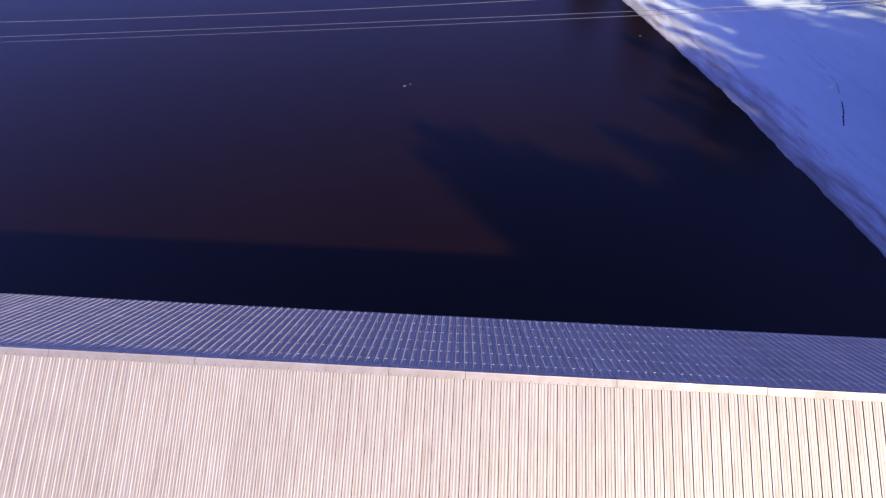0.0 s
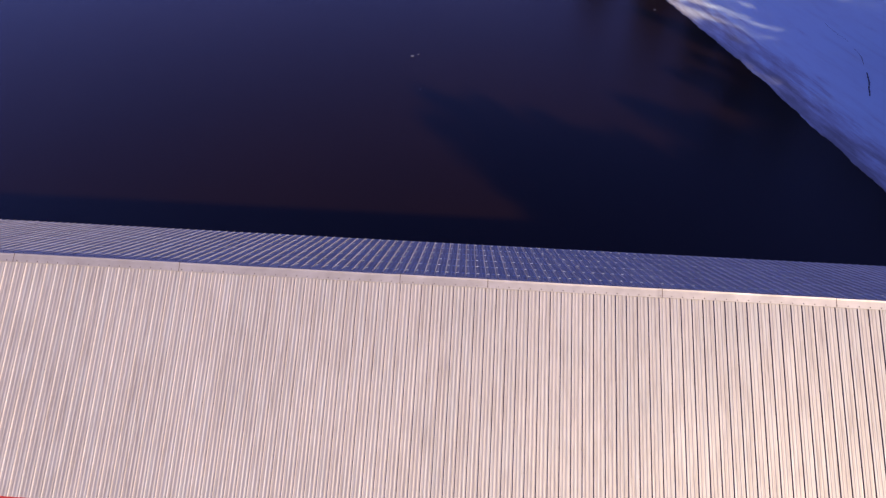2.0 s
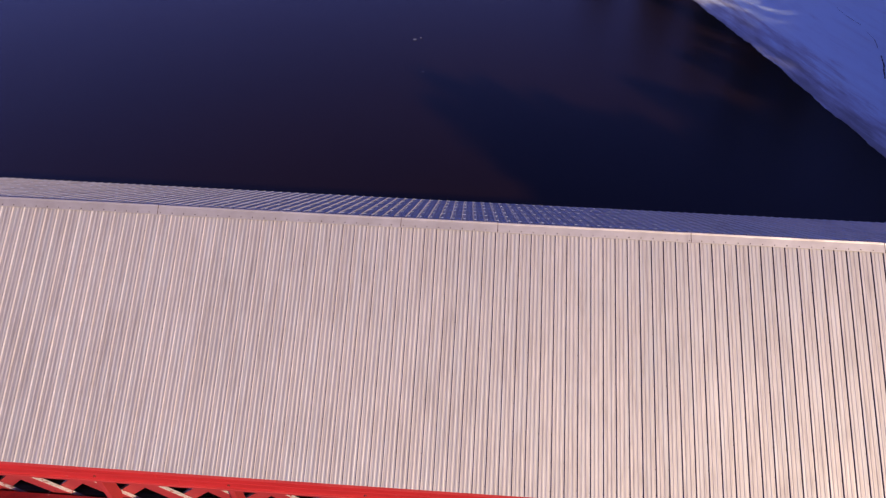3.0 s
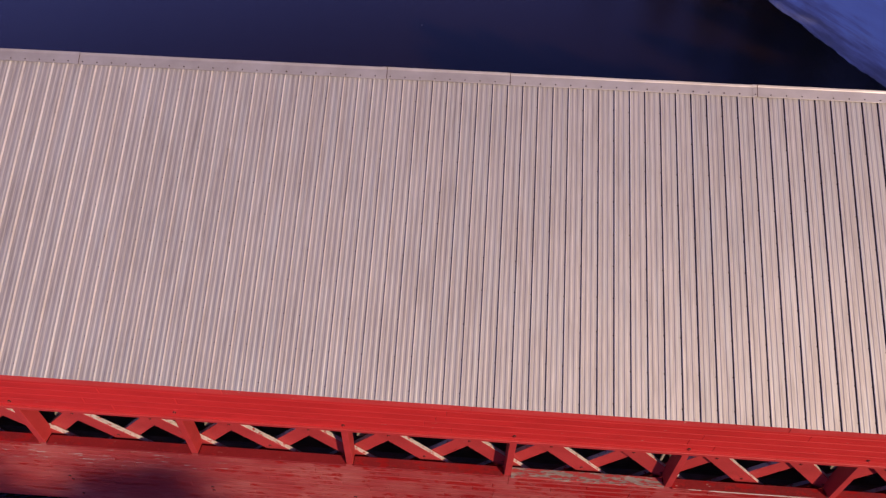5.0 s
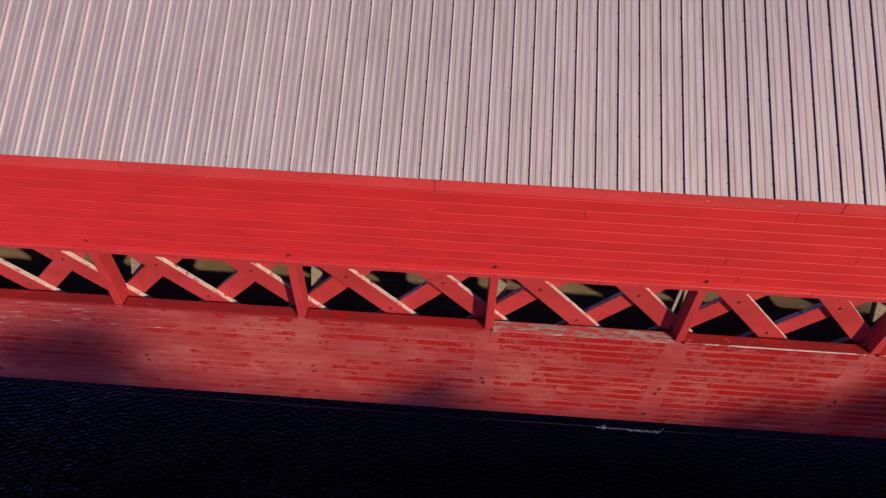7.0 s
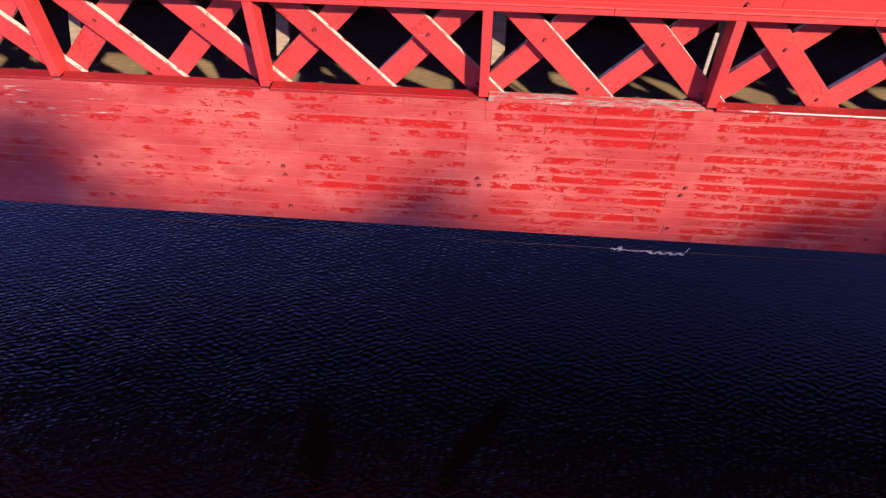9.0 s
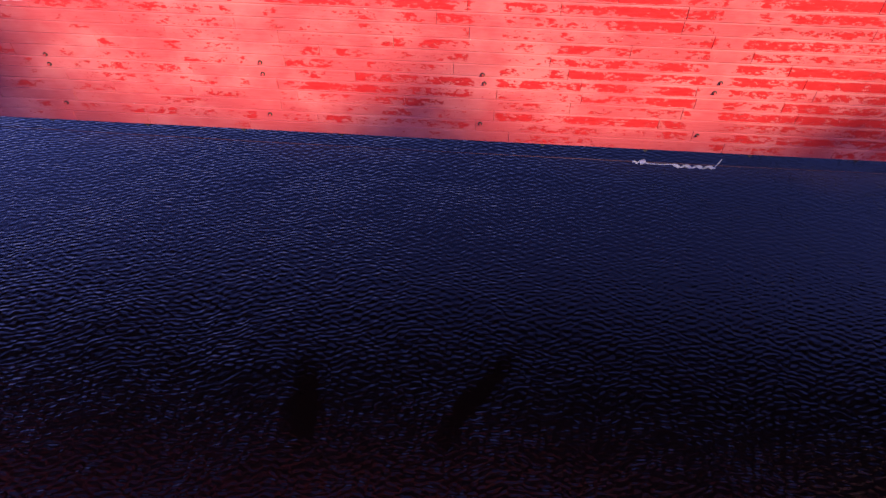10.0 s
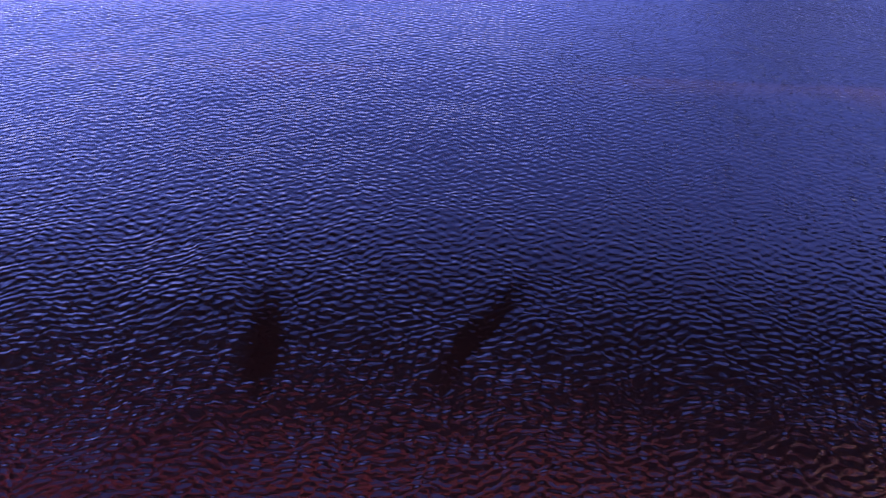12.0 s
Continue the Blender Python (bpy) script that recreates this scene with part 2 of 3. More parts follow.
def water_material():
    m = Mat("river_water", 0.13)
    m.b.inputs["IOR"].default_value = 1.34
    silt = m.noise(m.coords((1, 1, 1), shift=False), 0.05, 4)
    m.color(m.ramp(silt, [(0.3, (0.0072, 0.0029, 0.0014)), (0.7, (0.0106, 0.0042, 0.0018))]))
    sway = m.node("ShaderNodeTexNoise", Scale=0.55, Detail=2.0)
    m.link(m.coords((1, 1, 1), shift=False), sway.inputs["Vector"])
    off = m.node("ShaderNodeVectorMath")
    off.operation = "MULTIPLY_ADD"
    off.inputs[1].default_value = (0.5, 0.6, 0)
    m.link(sway.outputs["Color"], off.inputs[0])
    m.link(m.geo.outputs["Position"], off.inputs[2])

    def stretched(sx, sy):
        mp = m.node("ShaderNodeMapping")
        mp.inputs["Scale"].default_value = (sx, sy, 1)
        m.link(off.outputs[0], mp.inputs["Vector"])
        return mp.outputs[0]

    def train(turn, scale):
        mp = m.node("ShaderNodeMapping")
        mp.inputs["Rotation"].default_value = (0, 0, radians(turn))
        m.link(off.outputs[0], mp.inputs["Vector"])
        w = m.node("ShaderNodeTexWave", Scale=scale, Distortion=5.0, Detail=1.5)
        w.bands_direction = "Y"
        w.inputs["Detail Scale"].default_value = 1.2
        m.link(mp.outputs[0], w.inputs["Vector"])
        return w.outputs["Fac"]

    crest = m.math("ADD", train(22, 2.3), train(-20, 2.75))     # two ripple trains that cross
    net = m.node("ShaderNodeTexNoise", Scale=5.6, Detail=2.0, Roughness=0.45, Distortion=0.3)
    m.link(stretched(0.74, 1.1), net.inputs["Vector"])
    ridge = m.math("SUBTRACT", 1.0, m.math("MULTIPLY", m.math("ABSOLUTE", m.math("SUBTRACT", net.outputs["Fac"], 0.5)), 4.0))
    chop = m.node("ShaderNodeTexNoise", Scale=9.6, Detail=1.0, Roughness=0.4, Distortion=0.5)
    m.link(stretched(0.7, 1.3), chop.inputs["Vector"])
    gust = m.grey(m.noise(m.coords((1, 0.6, 1), shift=False), 0.25, 3), 0.36, 0.62, 0.75, 1.0)
    split = m.node("ShaderNodeSeparateXYZ")
    m.link(m.geo.outputs["Position"], split.inputs[0])
    lee = m.grey(split.outputs[1], 8.0, 20.0, 1.0, 0.25)       # calmer water in the lee of the bridge
    h = m.math("ADD", m.math("MULTIPLY", crest, 0.15), m.math("ADD", m.math("MULTIPLY", ridge, 0.25), m.math("MULTIPLY", chop.outputs["Fac"], 0.24)))
    h = m.math("MULTIPLY", h, m.math("MULTIPLY", gust, lee))
    h = m.math("MULTIPLY", h, m.grey(split.outputs[0], -3.0, 5.0, 1.3, 0.95))     # the bank shelters one side from the wind

    def slick(x, y, turn, wide, long):
        """A long smooth patch of oily water that the ripples leave alone."""
        mp = m.node("ShaderNodeMapping")
        mp.vector_type = "TEXTURE"
        mp.inputs["Location"].default_value = (x, y, 0)
        mp.inputs["Rotation"].default_value = (0, 0, radians(turn))
        mp.inputs["Scale"].default_value = (wide, long, 1)
        m.link(off.outputs[0], mp.inputs["Vector"])
        dist = m.node("ShaderNodeVectorMath")
        dist.operation = "LENGTH"
        m.link(mp.outputs[0], dist.inputs[0])
        ragged = m.math("ADD", dist.outputs["Value"], m.math("MULTIPLY", m.math("SUBTRACT", m.noise(m.coords((1, 1, 1), shift=False), 5.0, 3), 0.5), 0.9))
        return m.grey(ragged, 0.5, 1.12, 1.0, 0.0)

    calm = m.math("MAXIMUM", slick(-2.50, -0.35, 8, 0.30, 0.95), slick(0.52, 0.02, -30, 0.24, 1.25))
    m.roughness(m.grey(calm, 0, 1, 0.23, 0.10))
    m.bump(m.math("MULTIPLY", h, m.grey(calm, 0, 1, 1.0, 0.28)), 1.0, 0.027)
    return m.m


WATER = water_material()


def snow_material():
    m = Mat("snow_and_river_ice", 0.65)
    wet = m.node("ShaderNodeAttribute")
    wet.attribute_name = "wet"
    n = m.noise(m.coords((1.0, 0.30, 1), shift=False), 0.9, 8, 0.66)
    k = m.noise(m.coords((1, 1, 1), shift=False), 0.12, 3)
    turn = m.node("ShaderNodeMapping")
    turn.vector_type = "TEXTURE"
    turn.inputs["Rotation"].default_value = (0, 0, radians(15))
    turn.inputs["Scale"].default_value = (0.55, 4.5, 1)
    m.link(m.geo.outputs["Position"], turn.inputs["Vector"])
    shore = turn.outputs[0]                                     # streaks run along the shore
    streaks = m.noise(shore, 0.8, 7, 0.65)
    w = m.math("ADD", wet.outputs["Fac"], m.math("MULTIPLY", m.math("SUBTRACT", n, 0.5), 0.8))
    w = m.math("ADD", w, m.math("MULTIPLY", m.math("SUBTRACT", streaks, 0.5), 1.9))
    col = m.ramp(w, [(0.0, (0.79, 0.93, 0.95)), (0.36, (0.75, 0.86, 0.88)), (0.66, (0.56, 0.56, 0.58)), (0.95, (0.33, 0.30, 0.29))])
    blot = m.noise(m.coords((1, 0.45, 1), shift=False), 0.32, 6, 0.62)
    col = m.mix(m.grey(blot, 0.48, 0.68, 0, 0.3), col, (0.70, 0.76, 0.79))
    m.color(m.mix(m.grey(k, 0.45, 0.7, 0, 0.15), col, (0.76, 0.79, 0.83)))
    m.roughness(m.grey(w, 0.2, 0.9, 0.75, 0.35))
    m.bump(n, 0.5, 0.06)
    return m.m


SNOW = snow_material()


# ---- mesh helpers ----
def box(bm, x0, x1, y0, y1, z0, z1, mi=0):
    v = [bm.verts.new((x, y, z)) for z in (z0, z1) for y in (y0, y1) for x in (x0, x1)]
    fs = [(0, 2, 3, 1), (4, 5, 7, 6), (0, 1, 5, 4), (2, 6, 7, 3), (0, 4, 6, 2), (1, 3, 7, 5)]
    out = []
    for f in fs:
        face = bm.faces.new([v[i] for i in f])
        face.material_index = mi
        out.append(face)
    return out


def bevel_box(x0, x1, y0, y1, z0, z1, w=0.006):
    bm = bmesh.new()
    box(bm, x0, x1, y0, y1, z0, z1)
    bmesh.ops.bevel(bm, geom=bm.edges[:], offset=w, segments=1, affect="EDGES", profile=0.5)
    return bm


def mesh_of(name, bm, *mats, smooth=False):
    me = bpy.data.meshes.new(name)
    bm.normal_update()
    bm.to_mesh(me)
    bm.free()
    for mat in mats:
        me.materials.append(mat)
    if smooth:
        me.shade_smooth()
    return me


def part(name, data, material=None, parent=None, label="", at=None):
    """Links a bmesh or mesh as one object under a thing or part."""
    me = data if isinstance(data, bpy.types.Mesh) else mesh_of(name, data, material)
    ob = new(name, me)
    ob.parent = parent
    if at is not None:
        ob.matrix_basis = at
    if label:
        ob["label"] = label
    return ob


def thing(name, label, category, at=(0, 0, 0), group="", kind=""):
    ob = new(name)
    ob.location = at
    return tagged(ob, label, category, group, kind)


rnd = random.Random(7)

# ---- the lie of the land ----
def right_edge(y):
    """Edge of the ice shelf along the right bank."""
    if y < 20:
        k = 20 - y
        x = 22.68 + 0.17 * k * math.exp(-(k / 22.0) ** 2) - 4.0 * (1 - math.exp(-(k / 35.0) ** 2))
    else:
        k = min(y, 70) - 20
        x = 22.68 - 0.183 * k - 0.00167 * k * k - 0.33 * max(0, y - 70)
    return x + 0.25 * noise.noise((y * 0.35, 3.1, 0)) + 0.12 * noise.noise((y * 1.7, 8.3, 0)) + 0.07 * noise.noise((y * 4.3, 5.1, 0))


def left_edge(y):
    return -29 - 0.42 * max(y, 0) - 0.1 * abs(min(y, 0)) ** 0.5 + 1.2 * noise.noise((y * 0.06, 9.9, 0))


def land(d, y):
    """Height above the water at d metres behind the ice edge."""
    z = 0.04 + 0.17 * min(1.0, d / 1.8) + 0.05 * noise.noise((d * 0.5, y * 0.3, 0)) * min(1, d)
    k = max(0.0, d - 13)
    return z + 5.0 * (1 - math.exp(-(k / 16.0) ** 1.5)) + min(k, 30) / 30 * 0.7 * noise.noise((d * 0.09, y * 0.09, 4))


def ground_mesh():
    ys = [-2500, -900, -400, -200, -120, -80, -60, -45] + [-32 + 2.0 * i for i in range(21)] + [10 + 0.28 * i for i in range(197)] \
        + [66, 69, 74, 80, 90, 105, 130, 170, 240, 400, 900, 2500]
    offs = [0.0, 0.05, 0.2, 0.45, 0.8, 1.2] + [1.7 + 0.6 * i for i in range(40)] + [27, 30, 34, 40, 50, 70, 110, 200, 500, 1200, 2600]
    verts, faces, wet = [], [], []
    for y in ys:
        row = []
        for d in reversed(offs):
            x = left_edge(y) - d
            row.append((x, y, land(d, y), max(0.0, 0.95 - d / 5.5)))
        le, re = left_edge(y), right_edge(y)
        row.append((le + 0.05, y, -0.5, 1))
        row.append((le + 6, y, -1.6, 1))
        row.append(((le + re) / 2, y, -2.2, 1))
        row.append((re - 6, y, -1.6, 1))
        row.append((re - 0.05, y, -0.5, 1))
        for d in offs:
            row.append((re + d, y, land(d, y), max(0.0, 0.95 - d / 5.5)))
        for p in row:
            verts.append(p[:3])
            wet.append(p[3])
    n = len(verts) // len(ys)
    for j in range(len(ys) - 1):
        for i in range(n - 1):
            a = j * n + i
            faces.append((a, a + 1, a + 1 + n, a + n))
    me = bpy.data.meshes.new("ground")
    me.from_pydata(verts, [], faces)
    at = me.attributes.new("wet", "FLOAT", "POINT")
    at.data.foreach_set("value", wet)
    me.materials.append(SNOW)
    me.shade_smooth()
    return me


tagged(new("ground", ground_mesh()), "snow-covered river banks with a grey ice shelf at the waterline", "ground", kind="structure")

wm = bmesh.new()
bmesh.ops.create_grid(wm, x_segments=8, y_segments=8, size=2500)
tagged(new("water", mesh_of("water", wm, WATER)), "dark brown river water with small wind ripples", "water", kind="structure")

# ---- the covered bridge ----
X0, X1 = -30.0, 28.0          # ends of the bridge
BAY = 2.44
SILL, HEAD, FOOT, TOP = 7.10, 8.093, 5.112, 9.882
EAVE_Y, EAVE_Z, RIDGE_Y, RIDGE_Z = -0.726, 10.073, 2.716, 12.325
SLOPE = math.atan2(RIDGE_Z - EAVE_Z, RIDGE_Y - EAVE_Y)
RUN = math.hypot(RIDGE_Z - EAVE_Z, RIDGE_Y - EAVE_Y)
PITCH, RIB0 = 0.1926, 1.121
WIDTH = 2 * RIDGE_Y

bridge = thing("covered_bridge", "red wooden covered bridge with lattice sides and a ribbed metal roof", "bridge")


def far_side(m):
    """The same piece on the far wall: turned half round about the bridge's middle."""
    return Matrix.Translation((X0 + X1, WIDTH, 0)) @ Matrix.Rotation(math.pi, 4, "Z") @ m


# roof sheets: ribs up the slope, laid in the sheet's own plane (u across, v up the slope)
def roof_sheet(ribs, bm, length, lee_shade):
    """Standing ribs with two low swells between them; the last flag adds a dark groove and flank as painted shade on
    each rib's lee side.
    """
    prof = []
    for i in range(ribs):
        c = i * PITCH
        if lee_shade:
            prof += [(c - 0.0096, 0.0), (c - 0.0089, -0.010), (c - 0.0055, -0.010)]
        prof += [(c - 0.0050, 0.003), (c - 0.0040, 0.015), (c + 0.0010, 0.019), (c + 0.0125, 0.001),
                 (c + 0.043, 0.0), (c + 0.053, 0.0045), (c + 0.071, 0.0045), (c + 0.083, 0.0),
                 (c + 0.107, 0.0), (c + 0.117, 0.0045), (c + 0.140, 0.0045), (c + 0.152, 0.0)]
    prof.append((ribs * PITCH - (0.0096 if lee_shade else 0.0050), 0.0))
    rows = [[bm.verts.new((u, v, h)) for u, h in prof] for v in (-0.03, length)]
    for i in range(len(prof) - 1):
        f = bm.faces.new((rows[0][i], rows[0][i + 1], rows[1][i + 1], rows[1][i]))
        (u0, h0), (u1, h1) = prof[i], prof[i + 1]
        # groove and lee flank get the dark colour as painted shade
        if lee_shade and (min(h0, h1) < -0.005 or h1 - h0 > 0.009):
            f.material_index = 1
        # crest and sunward flank get the lighter copy, a painted glint
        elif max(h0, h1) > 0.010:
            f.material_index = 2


SHEET = 4
sheet_me = {}
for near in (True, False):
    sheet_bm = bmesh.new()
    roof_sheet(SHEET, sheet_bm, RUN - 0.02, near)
    sheet_me[near] = mesh_of("roof_sheet", sheet_bm, ROOF, SEAM_SHADE, GLINT_RIB)


def screw_mesh(name, places, r1, r2, tall, mat, jitter, rows, wide=1.0):
    bm = bmesh.new()
    for i in range(SHEET):
        for v in rows:
            for du in places:
                vv = v + rnd.uniform(-jitter, jitter)
                bmesh.ops.create_cone(bm, cap_ends=True, segments=6, radius1=r1, radius2=r2, depth=tall,
                                      matrix=Matrix.Translation((i * PITCH + du, vv, tall / 2)) @ Matrix.Diagonal((wide, 1, 1, 1)))
    return mesh_of(name, bm, mat)


near_screws = [screw_mesh("screws", (-0.0105,), 0.0085, 0.006, 0.008, IRON_SHADE, 0.02, [0.09 + 0.40 * i for i in range(10)]) for _ in range(4)]
far_screws = [screw_mesh("screws", (0.048, 0.150), 0.021, 0.013, 0.012, SCREW, 0.012, (0.12, 0.80, 1.48, 2.16, 2.84, 3.52, 3.90), 1.9)]

near_roof = new("near_roof_slope")
near_roof.parent = bridge
far_roof = new("far_roof_slope")
far_roof.parent = bridge
near_m = Matrix.Translation((0, EAVE_Y, EAVE_Z)) @ Matrix.Rotation(SLOPE, 4, "X")
far_m = Matrix.Translation((0, 2 * RIDGE_Y - EAVE_Y, EAVE_Z)) @ Matrix.Rotation(math.pi, 4, "Z") @ Matrix.Rotation(SLOPE, 4, "X")
k0 = math.ceil((X0 - RIB0) / (PITCH * SHEET))
k1 = math.floor((X1 - RIB0) / (PITCH * SHEET)) - 1
for k in range(k0, k1 + 1):
    x = RIB0 + k * PITCH * SHEET
    lift = rnd.uniform(0, 0.002)
    for par, base, xx, screw_set in ((near_roof, near_m, x, near_screws), (far_roof, far_m, -x - PITCH * (SHEET - 1), far_screws)):
        sh = part("roof_sheet", sheet_me[par is near_roof], None, par, at=base @ Matrix.Translation((xx, 0, lift)))
        part("screws", screw_set[k % len(screw_set)], None, sh)["kind"] = "stuff"

# boarding under the sheets, so the roof has a body
deck = bmesh.new()
for m in (near_m, far_m):
    a, b = (X0 + 0.1, X1 - 0.1) if m is near_m else (-X1 + 0.1, -X0 - 0.1)
    box(deck, a, b, 0.02, RUN - 0.03, -0.06, -0.022)
    bmesh.ops.transform(deck, matrix=m, verts=deck.verts[-8:])
part("roof_boarding", deck, DARK_WOOD, bridge)

# ridge cap in lengths, each folded over the ridge
def cap_piece(x0, x1, lap):
    bm = bmesh.new()
    w, h = 0.155, 0.03 + lap
    pts = [(-w, 0.022), (-w + 0.003, 0.027), (-0.026, 0.028), (-0.018, 0.033), (0.0, 0.036), (0.018, 0.033), (0.026, 0.028), (w - 0.003, 0.027), (w, 0.022)]
    n = max(2, int((x1 - x0) / 0.25))
    rows = []
    for i in range(n + 1):
        x = x0 + (x1 - x0) * i / n
        row = []
        for s, hh in pts:
            wob = 0.0035 * noise.noise((x * 2.1, s * 9, 1.7))
            y = s * math.cos(SLOPE)
            z = -abs(s) * math.sin(SLOPE) + (hh + lap + wob) / math.cos(SLOPE)
            row.append(bm.verts.new((x, RIDGE_Y + y, RIDGE_Z + z)))
        rows.append(row)
    for a, b in zip(rows, rows[1:]):
        for i in range(len(pts) - 1):
            bm.faces.new((a[i], b[i], b[i + 1], a[i + 1]))
    return bm


joints = [-27.5, -24.4, -21.4, -18.3, -15.3, -12.2, -9.2, -6.1, -2.045, -0.46, 2.65, 5.7, 8.75, 11.8, 14.85, 17.9, 20.95, 24.0, 27.0]
cap = new("ridge_cap")
cap.parent = bridge
for i, (a, b) in enumerate(zip([X0] + joints, joints + [X1 - 0.3])):
    part("cap_length", cap_piece(a, b + 0.06, 0.004 * (i % 2)), CAP, cap)
for x in joints:
    part("joint_lip", cap_piece(x + 0.055, x + 0.064, 0.0055), SEAM_SHADE, cap)

cap_screw = bmesh.new()
x = RIB0 + math.ceil((X0 - RIB0) / PITCH) * PITCH + 0.02
while x < X1 - 0.5:
    for sgn in (-1, 1):
        yy, zz = sgn * 0.128 * math.cos(SLOPE), -0.128 * math.sin(SLOPE) + 0.034 / math.cos(SLOPE)
        bmesh.ops.create_cone(cap_screw, cap_ends=True, segments=5, radius1=0.009, radius2=0.007, depth=0.010,
                              matrix=Matrix.Translation((x, RIDGE_Y + yy, RIDGE_Z + zz)) @ Matrix.Rotation(-sgn * SLOPE, 4, "X"))
    x += PITCH
part("cap_screws", cap_screw, IRON_SHADE, cap)["kind"] = "stuff"

# fascia boards along both eaves
fascia_len = [2.9, 3.6, 3.66, 3.05]
for side in (0, 1):
    x, i = X0, 0
    while x < X1 - 0.1:
        e = min(X1, x + fascia_len[i % 4])
        bm = bevel_box(x + 0.0015, e - 0.0015, EAVE_Y + 0.012, EAVE_Y + 0.045, 9.90, 10.055, 0.004)
        ob = part("fascia_board", bm, RED_FASCIA, bridge)
        if side:
            ob.matrix_basis = far_side(Matrix())
        x, i = e, i + 1

# side walls: boards in rows
ROW = 0.140


def board_mesh(length, lap):
    bm = bmesh.new()
    box(bm, 0.0015, length - 0.0015, -0.022, 0.0, 0.002, ROW - 0.002)
    front = [e for e in bm.edges if all(v.co.y < -0.01 for v in e.verts)]
    upper = [e for e in front if all(v.co.z > 0.1 for v in e.verts)]
    bmesh.ops.bevel(bm, geom=[e for e in front if e not in upper], offset=0.003, segments=1, affect="EDGES", profile=0.5)
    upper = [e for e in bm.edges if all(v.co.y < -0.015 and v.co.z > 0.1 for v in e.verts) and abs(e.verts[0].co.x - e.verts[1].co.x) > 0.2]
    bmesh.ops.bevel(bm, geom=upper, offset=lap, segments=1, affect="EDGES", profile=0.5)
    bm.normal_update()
    # the upward front bevel takes the paler highlight paint
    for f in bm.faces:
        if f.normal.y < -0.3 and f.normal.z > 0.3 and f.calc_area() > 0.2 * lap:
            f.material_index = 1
    return mesh_of("siding_board", bm)


board_cache = {}


def board(length, mat):
    key = (round(length, 2), mat.name)
    if key not in board_cache:
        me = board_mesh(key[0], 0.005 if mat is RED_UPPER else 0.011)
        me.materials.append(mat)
        me.materials.append(PALE_LAP if mat is RED_UPPER else WORN_HIGHLIGHT)
        board_cache[key] = me
    return board_cache[key]


lengths = [0.92, 1.22, 1.22, 1.83, 2.44, 2.44, 3.05]
lower_wall = new("lower_siding")
upper_wall = new("upper_siding")
lower_wall.parent = upper_wall.parent = bridge
rows_lower = int(round((SILL - 0.03 - FOOT) / ROW))
rows_upper = int(round((TOP - HEAD) / ROW))
for wall, rows, z0, mat in ((lower_wall, rows_lower, FOOT, RED_LOWER), (upper_wall, rows_upper, TOP - rows_upper * ROW, RED_UPPER)):
    rest = bmesh.new()
    rest_far = bmesh.new()
    for r in range(rows):
        z = z0 + r * ROW
        x = -9.6 - rnd.choice(lengths) * rnd.random()
        start = x
        while x < 9.4:
            ln = rnd.choice(lengths if wall is lower_wall else [3.66, 4.88, 4.88, 6.10])
            part("siding_board", board(ln, mat), None, wall, at=Matrix.Translation((x, rnd.uniform(-0.002, 0.001), z)))
            x += round(ln, 2)
        for a, b in ((X0, start), (x, X1)):
            while a < b - 0.01:
                e = min(b, a + rnd.choice([2.44, 3.05, 3.66]))
                box(rest, a + 0.0015, e - 0.0015, -0.022, 0, z + 0.002, z + ROW - 0.002)
                a = e
        a = X0
        while a < X1 - 0.01:
            e = min(X1, a + rnd.choice([2.44, 3.05, 3.66]))
            box(rest_far, a + 0.0015, e - 0.0015, WIDTH, WIDTH + 0.022, z + 0.002, z + ROW - 0.002)
            a = e
    for nm, bm in (("outer_boards", rest), ("far_wall_boards", rest_far)):
        ob = part(nm, bm, mat, wall)
        ob["kind"] = "stuff"
    back = bmesh.new()
    for y0, y1 in ((0.002, 0.022), (WIDTH - 0.022, WIDTH - 0.002)):
        box(back, X0, X1, y0, y1, z0 + 0.004, z0 + rows * ROW - 0.004)
    part("sheathing", back, DARK_WOOD, wall)

# sills, heads, posts bay by bay
post_me = mesh_of("post", bevel_box(-0.052, 0.052, -0.030, 0.20, SILL + 0.004, HEAD + 0.01, 0.006), RED_POST)
kmin, kmax = math.ceil(X0 / BAY), math.floor(X1 / BAY)
sill_me = mesh_of("sill", bevel_box(0.056, BAY - 0.056, -0.045, 0.12, SILL - 0.035, SILL, 0.006), RED_SILL)
worn_me = mesh_of("worn_sill", bevel_box(0.056, BAY - 0.056, -0.045, 0.12, SILL - 0.035, SILL, 0.006), WORN_SILL)
head_me = mesh_of("head_trim", bevel_box(-BAY / 2 + 0.001, BAY / 2 - 0.001, -0.040, 0.03, HEAD - 0.02, HEAD + 0.046, 0.005), RED_POST)
drip_me = mesh_of("drip_edge", bevel_box(-BAY / 2 + 0.001, BAY / 2 - 0.001, -0.054, -0.018, HEAD + 0.049, HEAD + 0.066, 0.004), RED_FASCIA)
for k in range(kmin, kmax):
    x = k * BAY
    for side in (0, 1):
        m = Matrix.Translation((x, 0, 0))
        m = far_side(m) if side else m
        part("post", post_me, None, bridge, at=m)
        worn = not side and k == 0
        part("sill", worn_me if worn else sill_me, None, bridge, "bare grey weathered sill" if worn else "", at=m)
        part("head_trim", head_me, None, bridge, at=m)
        part("drip_edge", drip_me, None, bridge, at=m)
        if not side and k == 1:
            part("bare_edge", bevel_box(x + 0.30, x + BAY - 0.10, -0.049, -0.034, SILL - 0.013, SILL + 0.003, 0.003), PLANK_EDGE, bridge, "bare pale front edge of the sill")

